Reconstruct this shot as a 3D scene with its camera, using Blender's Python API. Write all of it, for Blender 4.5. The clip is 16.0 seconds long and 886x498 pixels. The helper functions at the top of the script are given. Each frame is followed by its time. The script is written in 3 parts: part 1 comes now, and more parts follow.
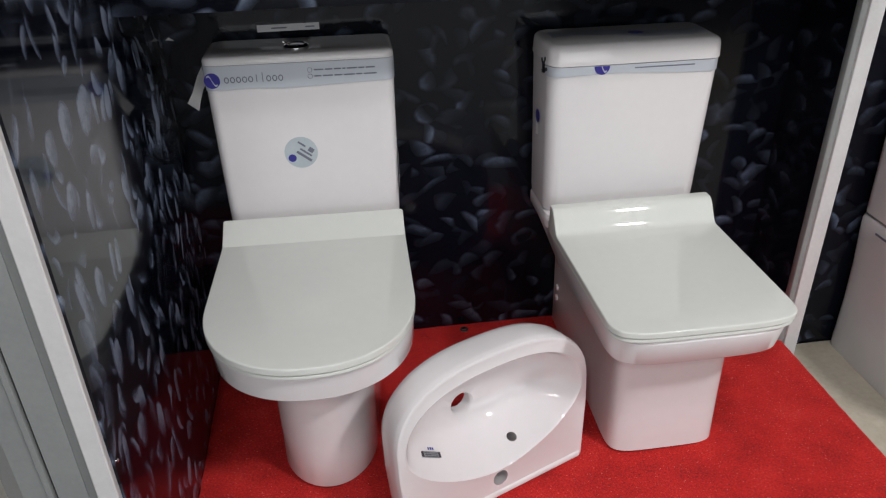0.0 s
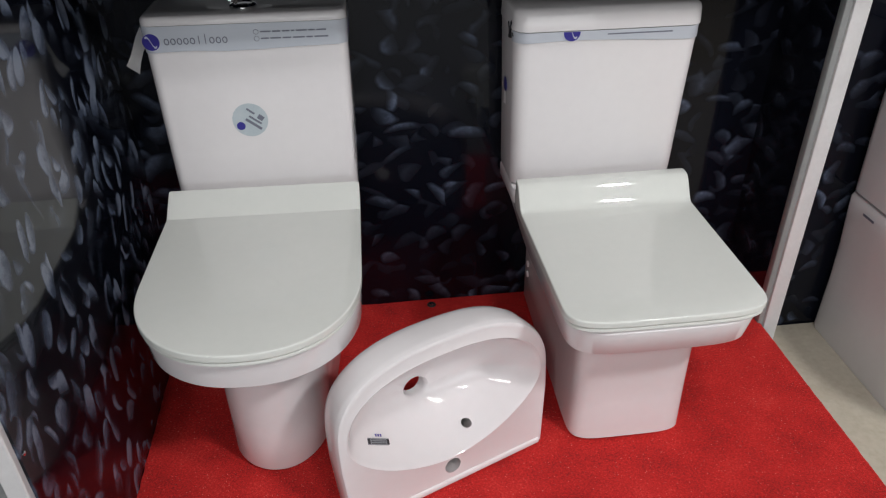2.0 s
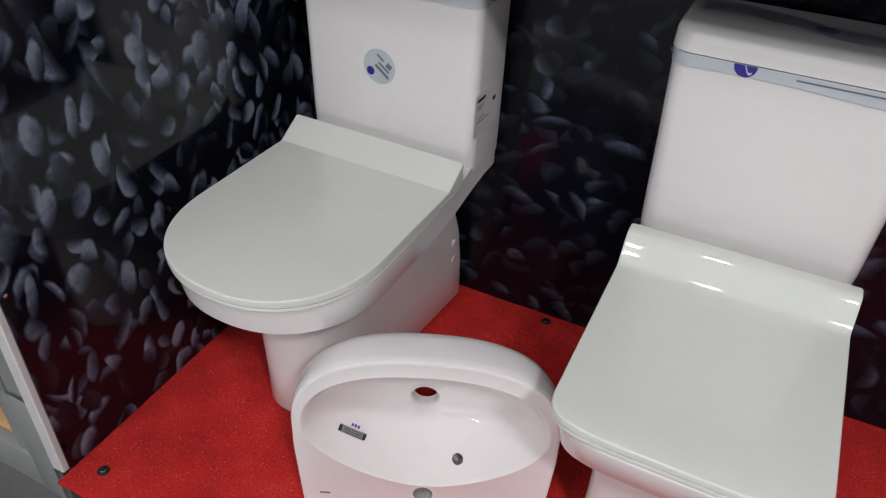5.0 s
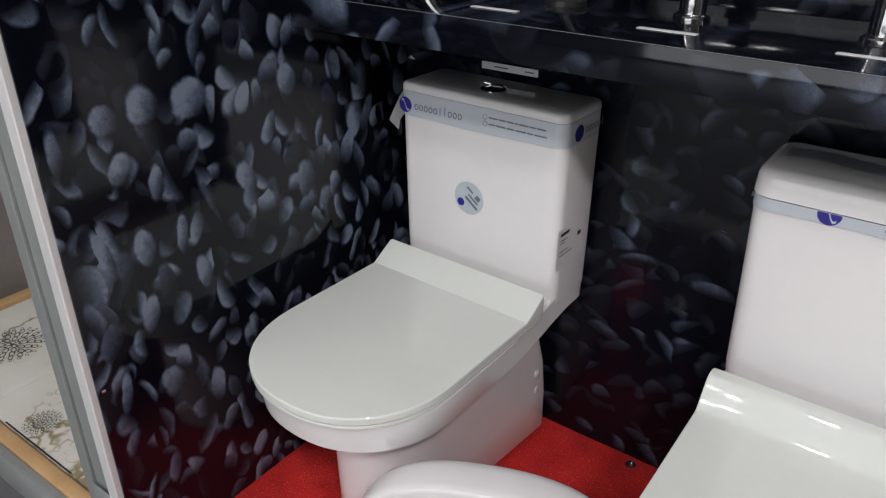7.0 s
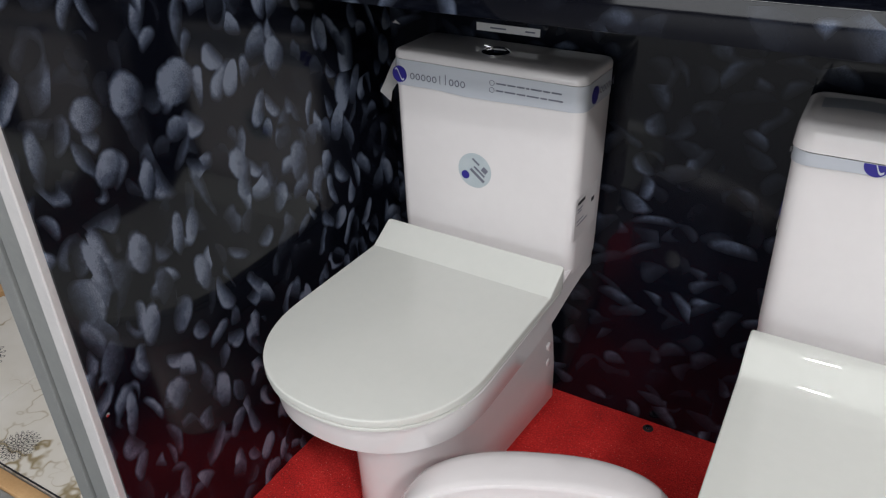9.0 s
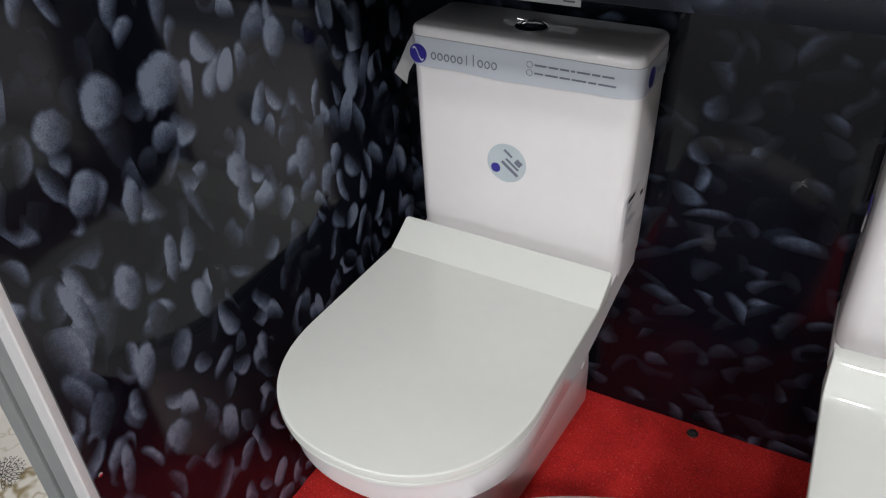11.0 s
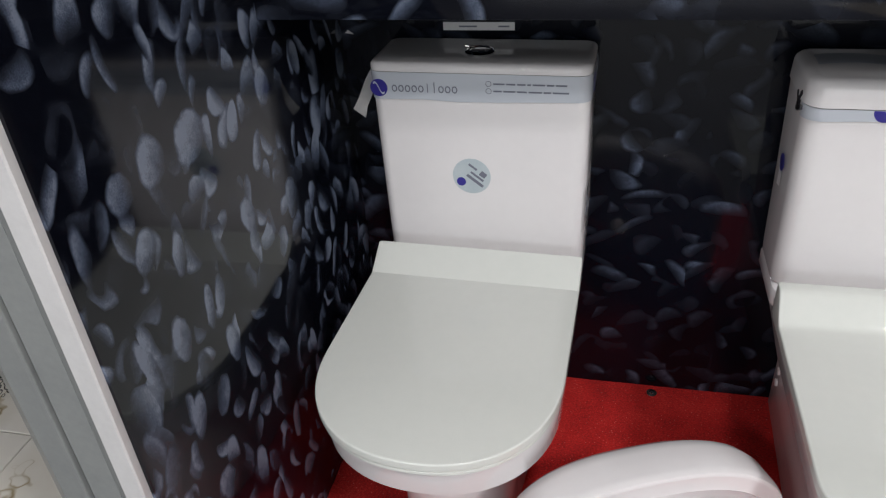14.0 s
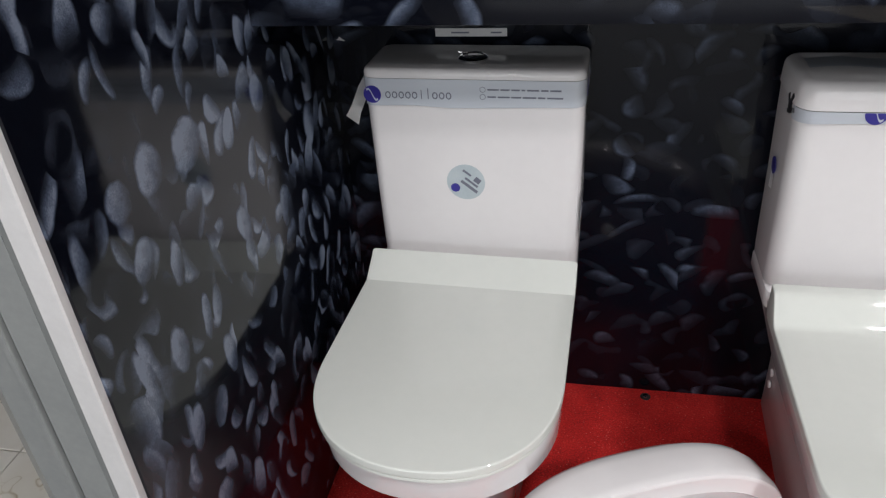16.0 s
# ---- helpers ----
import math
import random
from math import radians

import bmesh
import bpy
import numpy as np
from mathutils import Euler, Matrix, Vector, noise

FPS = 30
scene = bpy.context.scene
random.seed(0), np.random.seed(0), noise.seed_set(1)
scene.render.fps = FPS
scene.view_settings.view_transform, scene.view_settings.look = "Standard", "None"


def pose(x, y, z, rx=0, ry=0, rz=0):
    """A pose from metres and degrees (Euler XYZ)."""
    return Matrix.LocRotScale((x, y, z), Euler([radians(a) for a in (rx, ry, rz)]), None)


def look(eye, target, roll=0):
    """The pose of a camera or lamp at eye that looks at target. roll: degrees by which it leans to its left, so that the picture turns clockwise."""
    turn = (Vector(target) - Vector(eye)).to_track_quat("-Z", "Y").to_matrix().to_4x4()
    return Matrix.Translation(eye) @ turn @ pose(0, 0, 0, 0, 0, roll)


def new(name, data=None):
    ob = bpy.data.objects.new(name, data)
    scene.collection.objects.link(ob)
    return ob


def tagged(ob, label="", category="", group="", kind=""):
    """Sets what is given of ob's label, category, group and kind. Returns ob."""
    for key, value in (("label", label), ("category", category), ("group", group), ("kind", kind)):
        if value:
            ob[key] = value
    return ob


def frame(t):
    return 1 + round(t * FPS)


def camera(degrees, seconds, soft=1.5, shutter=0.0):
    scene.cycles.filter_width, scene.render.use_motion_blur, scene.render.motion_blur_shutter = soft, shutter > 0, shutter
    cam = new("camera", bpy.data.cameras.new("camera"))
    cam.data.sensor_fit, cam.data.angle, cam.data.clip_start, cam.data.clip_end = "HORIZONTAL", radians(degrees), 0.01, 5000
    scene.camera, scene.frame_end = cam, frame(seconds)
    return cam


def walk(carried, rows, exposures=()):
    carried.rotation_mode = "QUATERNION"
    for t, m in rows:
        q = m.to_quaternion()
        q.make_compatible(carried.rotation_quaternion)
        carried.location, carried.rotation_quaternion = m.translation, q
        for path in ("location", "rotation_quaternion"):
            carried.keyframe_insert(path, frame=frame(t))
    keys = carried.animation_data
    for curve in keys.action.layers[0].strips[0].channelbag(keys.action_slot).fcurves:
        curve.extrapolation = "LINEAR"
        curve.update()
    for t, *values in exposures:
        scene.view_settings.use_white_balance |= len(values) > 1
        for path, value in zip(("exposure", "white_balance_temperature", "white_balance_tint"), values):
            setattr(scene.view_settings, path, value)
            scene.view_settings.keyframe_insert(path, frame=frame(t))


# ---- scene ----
cam = camera(61.3, 16.0, 1.2)
PATH = [
    (0, (0.364, -1.655, 1.174), (0.596, 0.068, 0.185), -1.3),
    (0.5, (0.356, -1.642, 1.167), (0.597, 0.068, 0.158), -1.0),
    (1, (0.353, -1.603, 1.157), (0.601, 0.087, 0.117), -1.0),
    (1.5, (0.364, -1.561, 1.154), (0.626, 0.106, 0.081), -2.5),
    (2, (0.478, -1.579, 1.164), (0.68, 0.088, 0.079), -0.7),
    (2.5, (0.592, -1.578, 1.162), (0.537, 0.079, 0.043), -1.1),
    (3, (0.647, -1.491, 1.147), (0.45, 0.132, -0.004), -1.1),
    (3.5, (0.719, -1.429, 1.153), (0.34, 0.142, -0.025), -1.7),
    (6, (1.024, -1.28, 1.157), (0.153, 0.099, 0.001), 1.7),
    (6.5, (1.027, -1.282, 1.178), (0.005, 0.138, 0.208), 0.5),
    (7, (1.023, -1.287, 1.177), (-0.019, 0.145, 0.248), 0.2),
    (7.5, (0.998, -1.292, 1.17), (-0.036, 0.142, 0.236), 0.1),
    (8, (0.936, -1.295, 1.169), (-0.063, 0.152, 0.216), -0.3),
    (8.5, (0.88, -1.307, 1.165), (-0.031, 0.183, 0.189), -1.4),
    (10.8, (0.738, -1.165, 1.169), (-0.066, 0.266, 0.026), -1.9),
    (11, (0.694, -1.159, 1.161), (-0.1, 0.281, 0.023), -2.1),
    (11.5, (0.599, -1.127, 1.16), (-0.087, 0.351, 0.0), -5.2),
    (12, (0.542, -1.142, 1.162), (-0.043, 0.313, -0.079), -7.0),
    (12.5, (0.534, -1.182, 1.16), (0.075, 0.291, -0.112), -5.4),
    (13, (0.551, -1.271, 1.16), (0.119, 0.203, -0.122), -5.1),
    (13.5, (0.544, -1.329, 1.164), (0.126, 0.157, -0.107), -4.5),
    (14, (0.512, -1.336, 1.192), (0.087, 0.297, 0.118), -4.1),
    (14.5, (0.491, -1.338, 1.2), (0.075, 0.354, 0.218), -3.9),
    (15, (0.484, -1.334, 1.197), (0.083, 0.365, 0.222), -3.9),
    (15.5, (0.482, -1.335, 1.189), (0.103, 0.342, 0.167), -3.8),
    (16, (0.487, -1.339, 1.188), (0.11, 0.316, 0.13), -3.9),
]
walk(cam, [(t, look(eye, target, roll)) for t, eye, target, roll in PATH],
     [(0, -0.05), (2.5, -0.08), (3.5, -0.11), (6, -0.16), (7, 0.03), (8.5, 0.07), (11, 0.17), (12.5, 0.06), (13, -0.03), (14, 0.08), (15, 0.13), (16, 0.12)])

# ---- world and light ----
world = bpy.data.worlds.new("world")
scene.world = world
world.use_nodes = True
world.node_tree.nodes["Background"].inputs[0].default_value = (0.9, 0.95, 1.0, 1)
world.node_tree.nodes["Background"].inputs[1].default_value = 0.05


def area_lamp(x, y, z, sx, sy, watts, colour):
    data = bpy.data.lights.new("area_source", "AREA")
    data.shape, data.size, data.size_y, data.energy, data.color = "RECTANGLE", sx, sy, watts, colour
    ob = new("lamp_light", data)
    ob.location = (x, y, z)
    return ob


# The two 0.13 spots follow glints; the wider lamps are added for brightness.
LAMPS = [(0.85, -1.75, 15, 0.22), (-0.30, -3.15, 15, 0.13), (-0.06, -3.45, 15, 0.13), (2.1, -2.2, 55, 0.3), (-2.4, -4.6, 18, 0.5)]
for lx, ly, watts, size in LAMPS:
    area_lamp(lx, ly, 2.72, size, size, watts, (1.0, 0.968, 0.985))
# cool frontal light added for an assumed, unseen shop front
front_fill = area_lamp(0.4, -7.12, 1.25, 5.0, 2.1, 85, (0.94, 0.97, 1.0))
front_fill.rotation_euler = (radians(90), 0, 0)


# ---- materials ----
def material(name, colour=(0.8, 0.8, 0.8), rough=0.5, metal=0.0):
    m = bpy.data.materials.new(name)
    m.use_nodes = True
    b = m.node_tree.nodes["Principled BSDF"]
    b.inputs["Base Color"].default_value = (*colour, 1)
    b.inputs["Roughness"].default_value = rough
    b.inputs["Metallic"].default_value = metal
    return m


def node(m, kind, **sets):
    n = m.node_tree.nodes.new(kind)
    for k, v in sets.items():
        if k in n.inputs:
            n.inputs[k].default_value = v
    return n


def link(m, a, b):
    m.node_tree.links.new(a, b)


def shader(m):
    return m.node_tree.nodes["Principled BSDF"]


def math_node(m, op, a, b=None, c=None, clamp=False):
    n = m.node_tree.nodes.new("ShaderNodeMath")
    n.operation, n.use_clamp = op, clamp
    for i, v in enumerate((a, b, c)):
        if v is None:
            continue
        if isinstance(v, (int, float)):
            n.inputs[i].default_value = v
        else:
            link(m, v, n.inputs[i])
    return n.outputs[0]


def noise_node(m, scale, detail=3.0, rough=0.55, vec=None):
    n = m.node_tree.nodes.new("ShaderNodeTexNoise")
    n.inputs["Scale"].default_value, n.inputs["Detail"].default_value, n.inputs["Roughness"].default_value = scale, detail, rough
    if vec is None:
        vec = m.node_tree.nodes.new("ShaderNodeTexCoord").outputs["Object"]
    link(m, vec, n.inputs["Vector"])
    return n


def ramp(m, fac, stops):
    n = m.node_tree.nodes.new("ShaderNodeValToRGB")
    e = n.color_ramp.elements
    while len(e) < len(stops):
        e.new(0.5)
    for el, (p, c) in zip(e, stops):
        el.position, el.color = p, (*c, 1)
    link(m, fac, n.inputs[0])
    return n.outputs[0]


def bump(m, height, strength, distance):
    n = m.node_tree.nodes.new("ShaderNodeBump")
    n.inputs["Strength"].default_value, n.inputs["Distance"].default_value = strength, distance
    link(m, height, n.inputs["Height"])
    link(m, n.outputs[0], shader(m).inputs["Normal"])


def varied(name, dark, light, scale, rough, metal=0.0, relief=0.0, relief_scale=200.0, rough_span=0.08):
    """A surface with two scales of variation in colour and roughness."""
    m = material(name, light, rough, metal)
    big, fine = noise_node(m, scale, 4), noise_node(m, scale * 14, 3)
    mixed = math_node(m, "ADD", math_node(m, "MULTIPLY", big.outputs[0], 0.65), math_node(m, "MULTIPLY", fine.outputs[0], 0.35))
    link(m, ramp(m, mixed, [(0.3, dark), (0.7, light)]), shader(m).inputs["Base Color"])
    link(m, math_node(m, "MULTIPLY_ADD", fine.outputs[0], rough_span, rough - rough_span / 2), shader(m).inputs["Roughness"])
    if relief:
        bump(m, noise_node(m, relief_scale, 2).outputs[0], 0.4, relief)
    return m


def soft_step(m, value, start, stop):
    """0 at start, 1 at stop, smooth between."""
    n = node(m, "ShaderNodeMapRange")
    n.interpolation_type = "SMOOTHSTEP"
    for i, val in enumerate((start, stop, 0.0, 1.0)):
        n.inputs[i + 1].default_value = val
    link(m, value, n.inputs[0])
    return n.outputs[0]


def vector_node(m, op, *args):
    n = node(m, "ShaderNodeVectorMath")
    n.operation = op
    for i, v in enumerate(args):
        if isinstance(v, tuple):
            n.inputs[i].default_value = v
        else:
            link(m, v, n.inputs[i])
    return n


def over(m, top, below):
    """One print layer laid over another; a layer is (light, cover)."""
    light = math_node(m, "MULTIPLY_ADD", below[0], math_node(m, "SUBTRACT", 1.0, top[1]), top[0])
    return light, math_node(m, "MAXIMUM", top[1], below[1])


def pebble_layer(m, flat, su, sv, shift, turn, wide, tall, lit_from, spread, fill):
    """River pebbles of a printed panel: one oval in each cell, turned, sized and lit by chance."""
    put = node(m, "ShaderNodeMapping")
    put.inputs["Scale"].default_value, put.inputs["Location"].default_value = (su, sv, 1), (shift, shift * 1.7, 0)
    link(m, flat, put.inputs["Vector"])
    wob = noise_node(m, 1.1, 1, 0.5, put.outputs[0])
    at = vector_node(m, "MULTIPLY_ADD", wob.outputs["Color"], (0.30, 0.30, 0), put.outputs[0]).outputs[0]
    vor = node(m, "ShaderNodeTexVoronoi", Scale=1.0, Randomness=0.8)
    vor.voronoi_dimensions = "2D"
    link(m, at, vor.inputs["Vector"])
    loc = vector_node(m, "SUBTRACT", at, vor.outputs["Position"])
    real = vector_node(m, "MULTIPLY", loc.outputs[0], (1 / su, 1 / sv, 0))
    rgb = node(m, "ShaderNodeSeparateColor")
    link(m, vor.outputs["Color"], rgb.inputs[0])
    rot = node(m, "ShaderNodeVectorRotate")
    rot.rotation_type = "Z_AXIS"
    link(m, real.outputs[0], rot.inputs["Vector"])
    link(m, math_node(m, "MULTIPLY_ADD", rgb.outputs[0], turn, -turn / 2), rot.inputs["Angle"])
    xyz = node(m, "ShaderNodeSeparateXYZ")
    link(m, rot.outputs[0], xyz.inputs[0])
    a = math_node(m, "DIVIDE", xyz.outputs[0], math_node(m, "MULTIPLY_ADD", rgb.outputs[1], wide * 0.6, wide * 0.62))
    b = math_node(m, "DIVIDE", xyz.outputs[1], math_node(m, "MULTIPLY_ADD", rgb.outputs[2], tall * 0.6, tall * 0.66))
    d = math_node(m, "SQRT", math_node(m, "ADD", math_node(m, "MULTIPLY", a, a), math_node(m, "MULTIPLY", b, b)))
    rough_edge = noise_node(m, 2.2, 2, 0.6, at)
    d = math_node(m, "ADD", d, math_node(m, "MULTIPLY_ADD", rough_edge.outputs[0], 0.30, -0.15))
    cover = soft_step(m, d, 1.06, 0.70)
    # each pebble is lit from a side of its own, some all over, some as a thin crescent
    side = math_node(m, "MULTIPLY_ADD", math_node(m, "FRACT", math_node(m, "MULTIPLY", rgb.outputs[2], 9.7)), spread, lit_from - spread / 2)
    along = math_node(m, "ADD", math_node(m, "MULTIPLY", a, math_node(m, "COSINE", side)), math_node(m, "MULTIPLY", b, math_node(m, "SINE", side)))
    full = math_node(m, "MULTIPLY", math_node(m, "FRACT", math_node(m, "MULTIPLY", rgb.outputs[0], 5.9)), fill)
    lit = math_node(m, "MULTIPLY_ADD", along, math_node(m, "MULTIPLY_ADD", full, -0.45, 0.85), math_node(m, "MULTIPLY_ADD", full, 0.60, -0.04), clamp=True)
    chance = math_node(m, "FRACT", math_node(m, "MULTIPLY", rgb.outputs[1], 7.3))
    return math_node(m, "MULTIPLY", math_node(m, "MULTIPLY", cover, lit), math_node(m, "MULTIPLY_ADD", chance, 0.85, 0.05)), cover


def one_pebble(m, flat, u, v, ru, rv, tilt, bright):
    """A single large pebble of the print at its own place."""
    put = node(m, "ShaderNodeMapping")
    put.vector_type = "TEXTURE"
    put.inputs["Location"].default_value, put.inputs["Rotation"].default_value = (u, v, 0), (0, 0, radians(tilt))
    put.inputs["Scale"].default_value = (ru, rv, 1)
    link(m, flat, put.inputs["Vector"])
    d = math_node(m, "ADD", vector_node(m, "LENGTH", put.outputs[0]).outputs["Value"], math_node(m, "MULTIPLY_ADD", noise_node(m, 30, 2, 0.6, flat).outputs[0], 0.6, -0.30))
    cover = soft_step(m, d, 1.08, 0.72)
    lit = math_node(m, "MULTIPLY_ADD", vector_node(m, "DOT_PRODUCT", put.outputs[0], (-0.26, 0.30, 0)).outputs["Value"], 1.0, 0.42, clamp=True)
    return math_node(m, "MULTIPLY", math_node(m, "MULTIPLY", cover, lit), bright), cover


def pebble_panel(name, across, layers, gain=1.0, gloss=0.5, single=()):
    m = material(name, (0.01, 0.01, 0.012), 0.09)
    shader(m).inputs["Specular IOR Level"].default_value = gloss
    co = node(m, "ShaderNodeTexCoord")
    xyz = node(m, "ShaderNodeSeparateXYZ")
    link(m, co.outputs["Object"], xyz.inputs[0])
    plane = node(m, "ShaderNodeCombineXYZ")
    link(m, xyz.outputs[across], plane.inputs[0])
    link(m, xyz.outputs[2], plane.inputs[1])
    flat = plane.outputs[0]
    stack = None
    for layer in layers:
        made = pebble_layer(m, flat, *layer)
        stack = made if stack is None else over(m, made, stack)
    for row in single:
        stack = over(m, one_pebble(m, flat, *row), stack)
    speck = noise_node(m, 520, 3, 0.8)
    patch = noise_node(m, 5, 2, 0.5)
    blot = noise_node(m, 70, 3, 0.6)
    grain = math_node(m, "MULTIPLY", math_node(m, "MULTIPLY_ADD", speck.outputs[0], 1.8, 0.1), math_node(m, "MULTIPLY_ADD", blot.outputs[0], 1.2, 0.4))
    where = math_node(m, "MULTIPLY_ADD", patch.outputs[0], 1.3, 0.15, clamp=True)
    val = math_node(m, "MULTIPLY", math_node(m, "MULTIPLY", stack[0], grain), math_node(m, "MULTIPLY", where, gain), clamp=True)
    link(m, ramp(m, val, [(0.0, (0.0034, 0.0042, 0.0078)), (0.2, (0.018, 0.022, 0.033)), (0.5, (0.060, 0.077, 0.116)), (1.0, (0.18, 0.215, 0.285))]), shader(m).inputs["Base Color"])
    link(m, math_node(m, "MULTIPLY_ADD", patch.outputs[0], 0.05, 0.05), shader(m).inputs["Roughness"])
    bump(m, noise_node(m, 14, 1).outputs[0], 0.05, 0.004)
    return m


# large pebbles of the side print: along the panel, height, half width, half height, tilt, lightness
SIDE_PEBBLES = [
    (-0.580, 0.834, 0.036, 0.036, 10, 0.95), (-0.665, 0.843, 0.029, 0.032, 20, 0.9), (-0.730, 0.835, 0.025, 0.026, 30, 0.75),
    (-0.720, 0.756, 0.020, 0.030, -15, 0.8), (-0.665, 0.715, 0.014, 0.033, -8, 0.8), (-0.705, 0.616, 0.020, 0.040, 5, 0.75),
    (-0.775, 0.632, 0.013, 0.048, 14, 0.85), (-0.603, 0.525, 0.017, 0.038, 8, 0.8), (-0.487, 0.667, 0.021, 0.036, 22, 0.8),
    (-0.372, 0.822, 0.024, 0.034, 12, 0.7), (-0.345, 0.621, 0.024, 0.042, 0, 0.55), (-0.634, 0.613, 0.012, 0.041, -6, 0.65),
    (-0.703, 0.351, 0.023, 0.034, 0, 0.6), (-0.790, 0.373, 0.012, 0.041, -10, 0.7), (-0.718, 0.496, 0.017, 0.038, -14, 0.75),
    (-0.597, 0.769, 0.020, 0.022, -30, 0.6)]
SIDE = [(11.0, 9.5, 29.3, 1.6, 0.036, 0.042, 2.2, 4.5, 0.6), (17.0, 12.6, 11.7, 1.5, 0.020, 0.034, 2.2, 5.0, 0.8), (16.0, 11.0, 3.1, 1.2, 0.019, 0.036, 2.2, 5.0, 1.0)]
BACK = [(9.0, 12.0, 29.3, 2.4, 0.044, 0.030, 1.6, 2.6, 0.35), (9.5, 13.5, 11.7, 2.2, 0.042, 0.026, 1.6, 2.6, 0.45), (10.0, 14.0, 3.1, 2.0, 0.040, 0.025, 1.6, 2.6, 0.5)]
SHELF = [(7.5, 12.0, 5.3, 2.0, 0.055, 0.032, 1.6, 4.0, 0.8), (8.5, 13.0, 17.9, 2.0, 0.050, 0.030, 1.6, 4.0, 1.0)]
PANEL_SIDE = pebble_panel("pebble_print_side", 1, SIDE, 2.6, 0.32, SIDE_PEBBLES)
PANEL_BACK = pebble_panel("pebble_print_back", 0, BACK, 1.15, 0.26)
PANEL_SHELF = pebble_panel("pebble_print_shelf", 0, SHELF, 1.6, 0.4)
PANEL_STUB = pebble_panel("pebble_print_stub", 1, BACK, 0.7, 0.3)
CERAMIC = varied("glazed_ceramic", (0.76, 0.745, 0.75), (0.80, 0.785, 0.79), 3.0, 0.04, relief=0.0002, relief_scale=30, rough_span=0.02)
LID_WHITE = varied("white_seat_plastic", (0.685, 0.715, 0.675), (0.725, 0.75, 0.71), 4.0, 0.05, relief=0.0001, relief_scale=60, rough_span=0.03)
CHROME = material("chrome", (0.75, 0.75, 0.76), 0.08, 1.0)
WHITE_PROFILE = varied("white_lacquered_aluminium", (0.62, 0.62, 0.62), (0.72, 0.72, 0.72), 9, 0.35)
GREY_PROFILE = varied("grey_lacquered_aluminium", (0.23, 0.245, 0.245), (0.29, 0.305, 0.30), 9, 0.38)
TAPE = material("printed_protective_tape", (0.56, 0.60, 0.66), 0.22)
TAPE_BLUE = material("violet_blue_ink", (0.032, 0.026, 0.26), 0.3)
TAPE_GREY = material("grey_ink", (0.16, 0.17, 0.22), 0.35)
LABEL_GREY = varied("grey_label_print", (0.20, 0.21, 0.23), (0.32, 0.33, 0.35), 60, 0.4)
BLACK_INK = material("black_ink", (0.02, 0.02, 0.025), 0.4)
STICKER = varied("pale_blue_sticker", (0.42, 0.50, 0.54), (0.52, 0.58, 0.61), 25, 0.3)
PAPER = varied("white_paper", (0.66, 0.66, 0.67), (0.78, 0.78, 0.78), 20, 0.6)
BLACK_RUBBER = varied("black_plastic", (0.012, 0.012, 0.012), (0.03, 0.03, 0.03), 60, 0.35)
WOOD = varied("pale_beech_wood", (0.52, 0.31, 0.14), (0.66, 0.43, 0.22), 14, 0.45, relief=0.0004, relief_scale=90)
VEIN_TILE = material("veined_cream_tile", (0.7, 0.68, 0.62), 0.2)
_vn, _vb = noise_node(VEIN_TILE, 3.6, 4, 0.55), noise_node(VEIN_TILE, 3, 2)
_vein = math_node(VEIN_TILE, "ABSOLUTE", math_node(VEIN_TILE, "SUBTRACT", _vn.outputs[0], 0.5))
_thin = math_node(VEIN_TILE, "ADD", _vein, math_node(VEIN_TILE, "MULTIPLY_ADD", _vb.outputs[0], 0.12, -0.047))
link(VEIN_TILE, ramp(VEIN_TILE, _thin, [(0.0, (0.34, 0.28, 0.17)), (0.006, (0.52, 0.47, 0.36)), (0.014, (0.76, 0.74, 0.67)), (0.2, (0.84, 0.83, 0.78))]), shader(VEIN_TILE).inputs["Base Color"])
BEIGE_TILE = varied("beige_marble_tile", (0.44, 0.40, 0.31), (0.62, 0.58, 0.48), 5, 0.18)
GREY_FLOOR = varied("grey_floor_tile", (0.10, 0.10, 0.105), (0.16, 0.16, 0.165), 4, 0.35)
GROUT = varied("grout", (0.22, 0.21, 0.20), (0.30, 0.29, 0.27), 30, 0.8)
PLASTER = varied("white_ceiling_paint", (0.70, 0.70, 0.68), (0.78, 0.78, 0.76), 3, 0.7)
WALL_PAINT = varied("grey_brown_wall", (0.20, 0.18, 0.17), (0.27, 0.25, 0.235), 4, 0.5)
# Bore walls greyer than the glaze, with the holes' inner shade in the colour.
DARK_HOLE = varied("shaded_bore", (0.36, 0.34, 0.34), (0.46, 0.44, 0.44), 40, 0.5)
LAMP_GLOW = material("lamp_diffuser", (0.9, 0.9, 0.9), 0.5)
shader(LAMP_GLOW).inputs["Emission Color"].default_value = (1.0, 0.97, 0.93, 1)
shader(LAMP_GLOW).inputs["Emission Strength"].default_value = 9.0

CARPET = material("red_needle_felt", (0.5, 0.02, 0.015), 0.9)
_big, _mid, _fine = noise_node(CARPET, 9, 3), noise_node(CARPET, 230, 3, 0.75), noise_node(CARPET, 800, 2, 0.7)
_c = math_node(CARPET, "ADD", math_node(CARPET, "MULTIPLY", _big.outputs[0], 0.25), math_node(CARPET, "ADD", math_node(CARPET, "MULTIPLY", _mid.outputs[0], 0.4), math_node(CARPET, "MULTIPLY", _fine.outputs[0], 0.35)))
_red = ramp(CARPET, _c, [(0.36, (0.12, 0.003, 0.003)), (0.45, (0.54, 0.009, 0.008)), (0.55, (0.78, 0.020, 0.017)), (0.68, (0.90, 0.13, 0.10))])
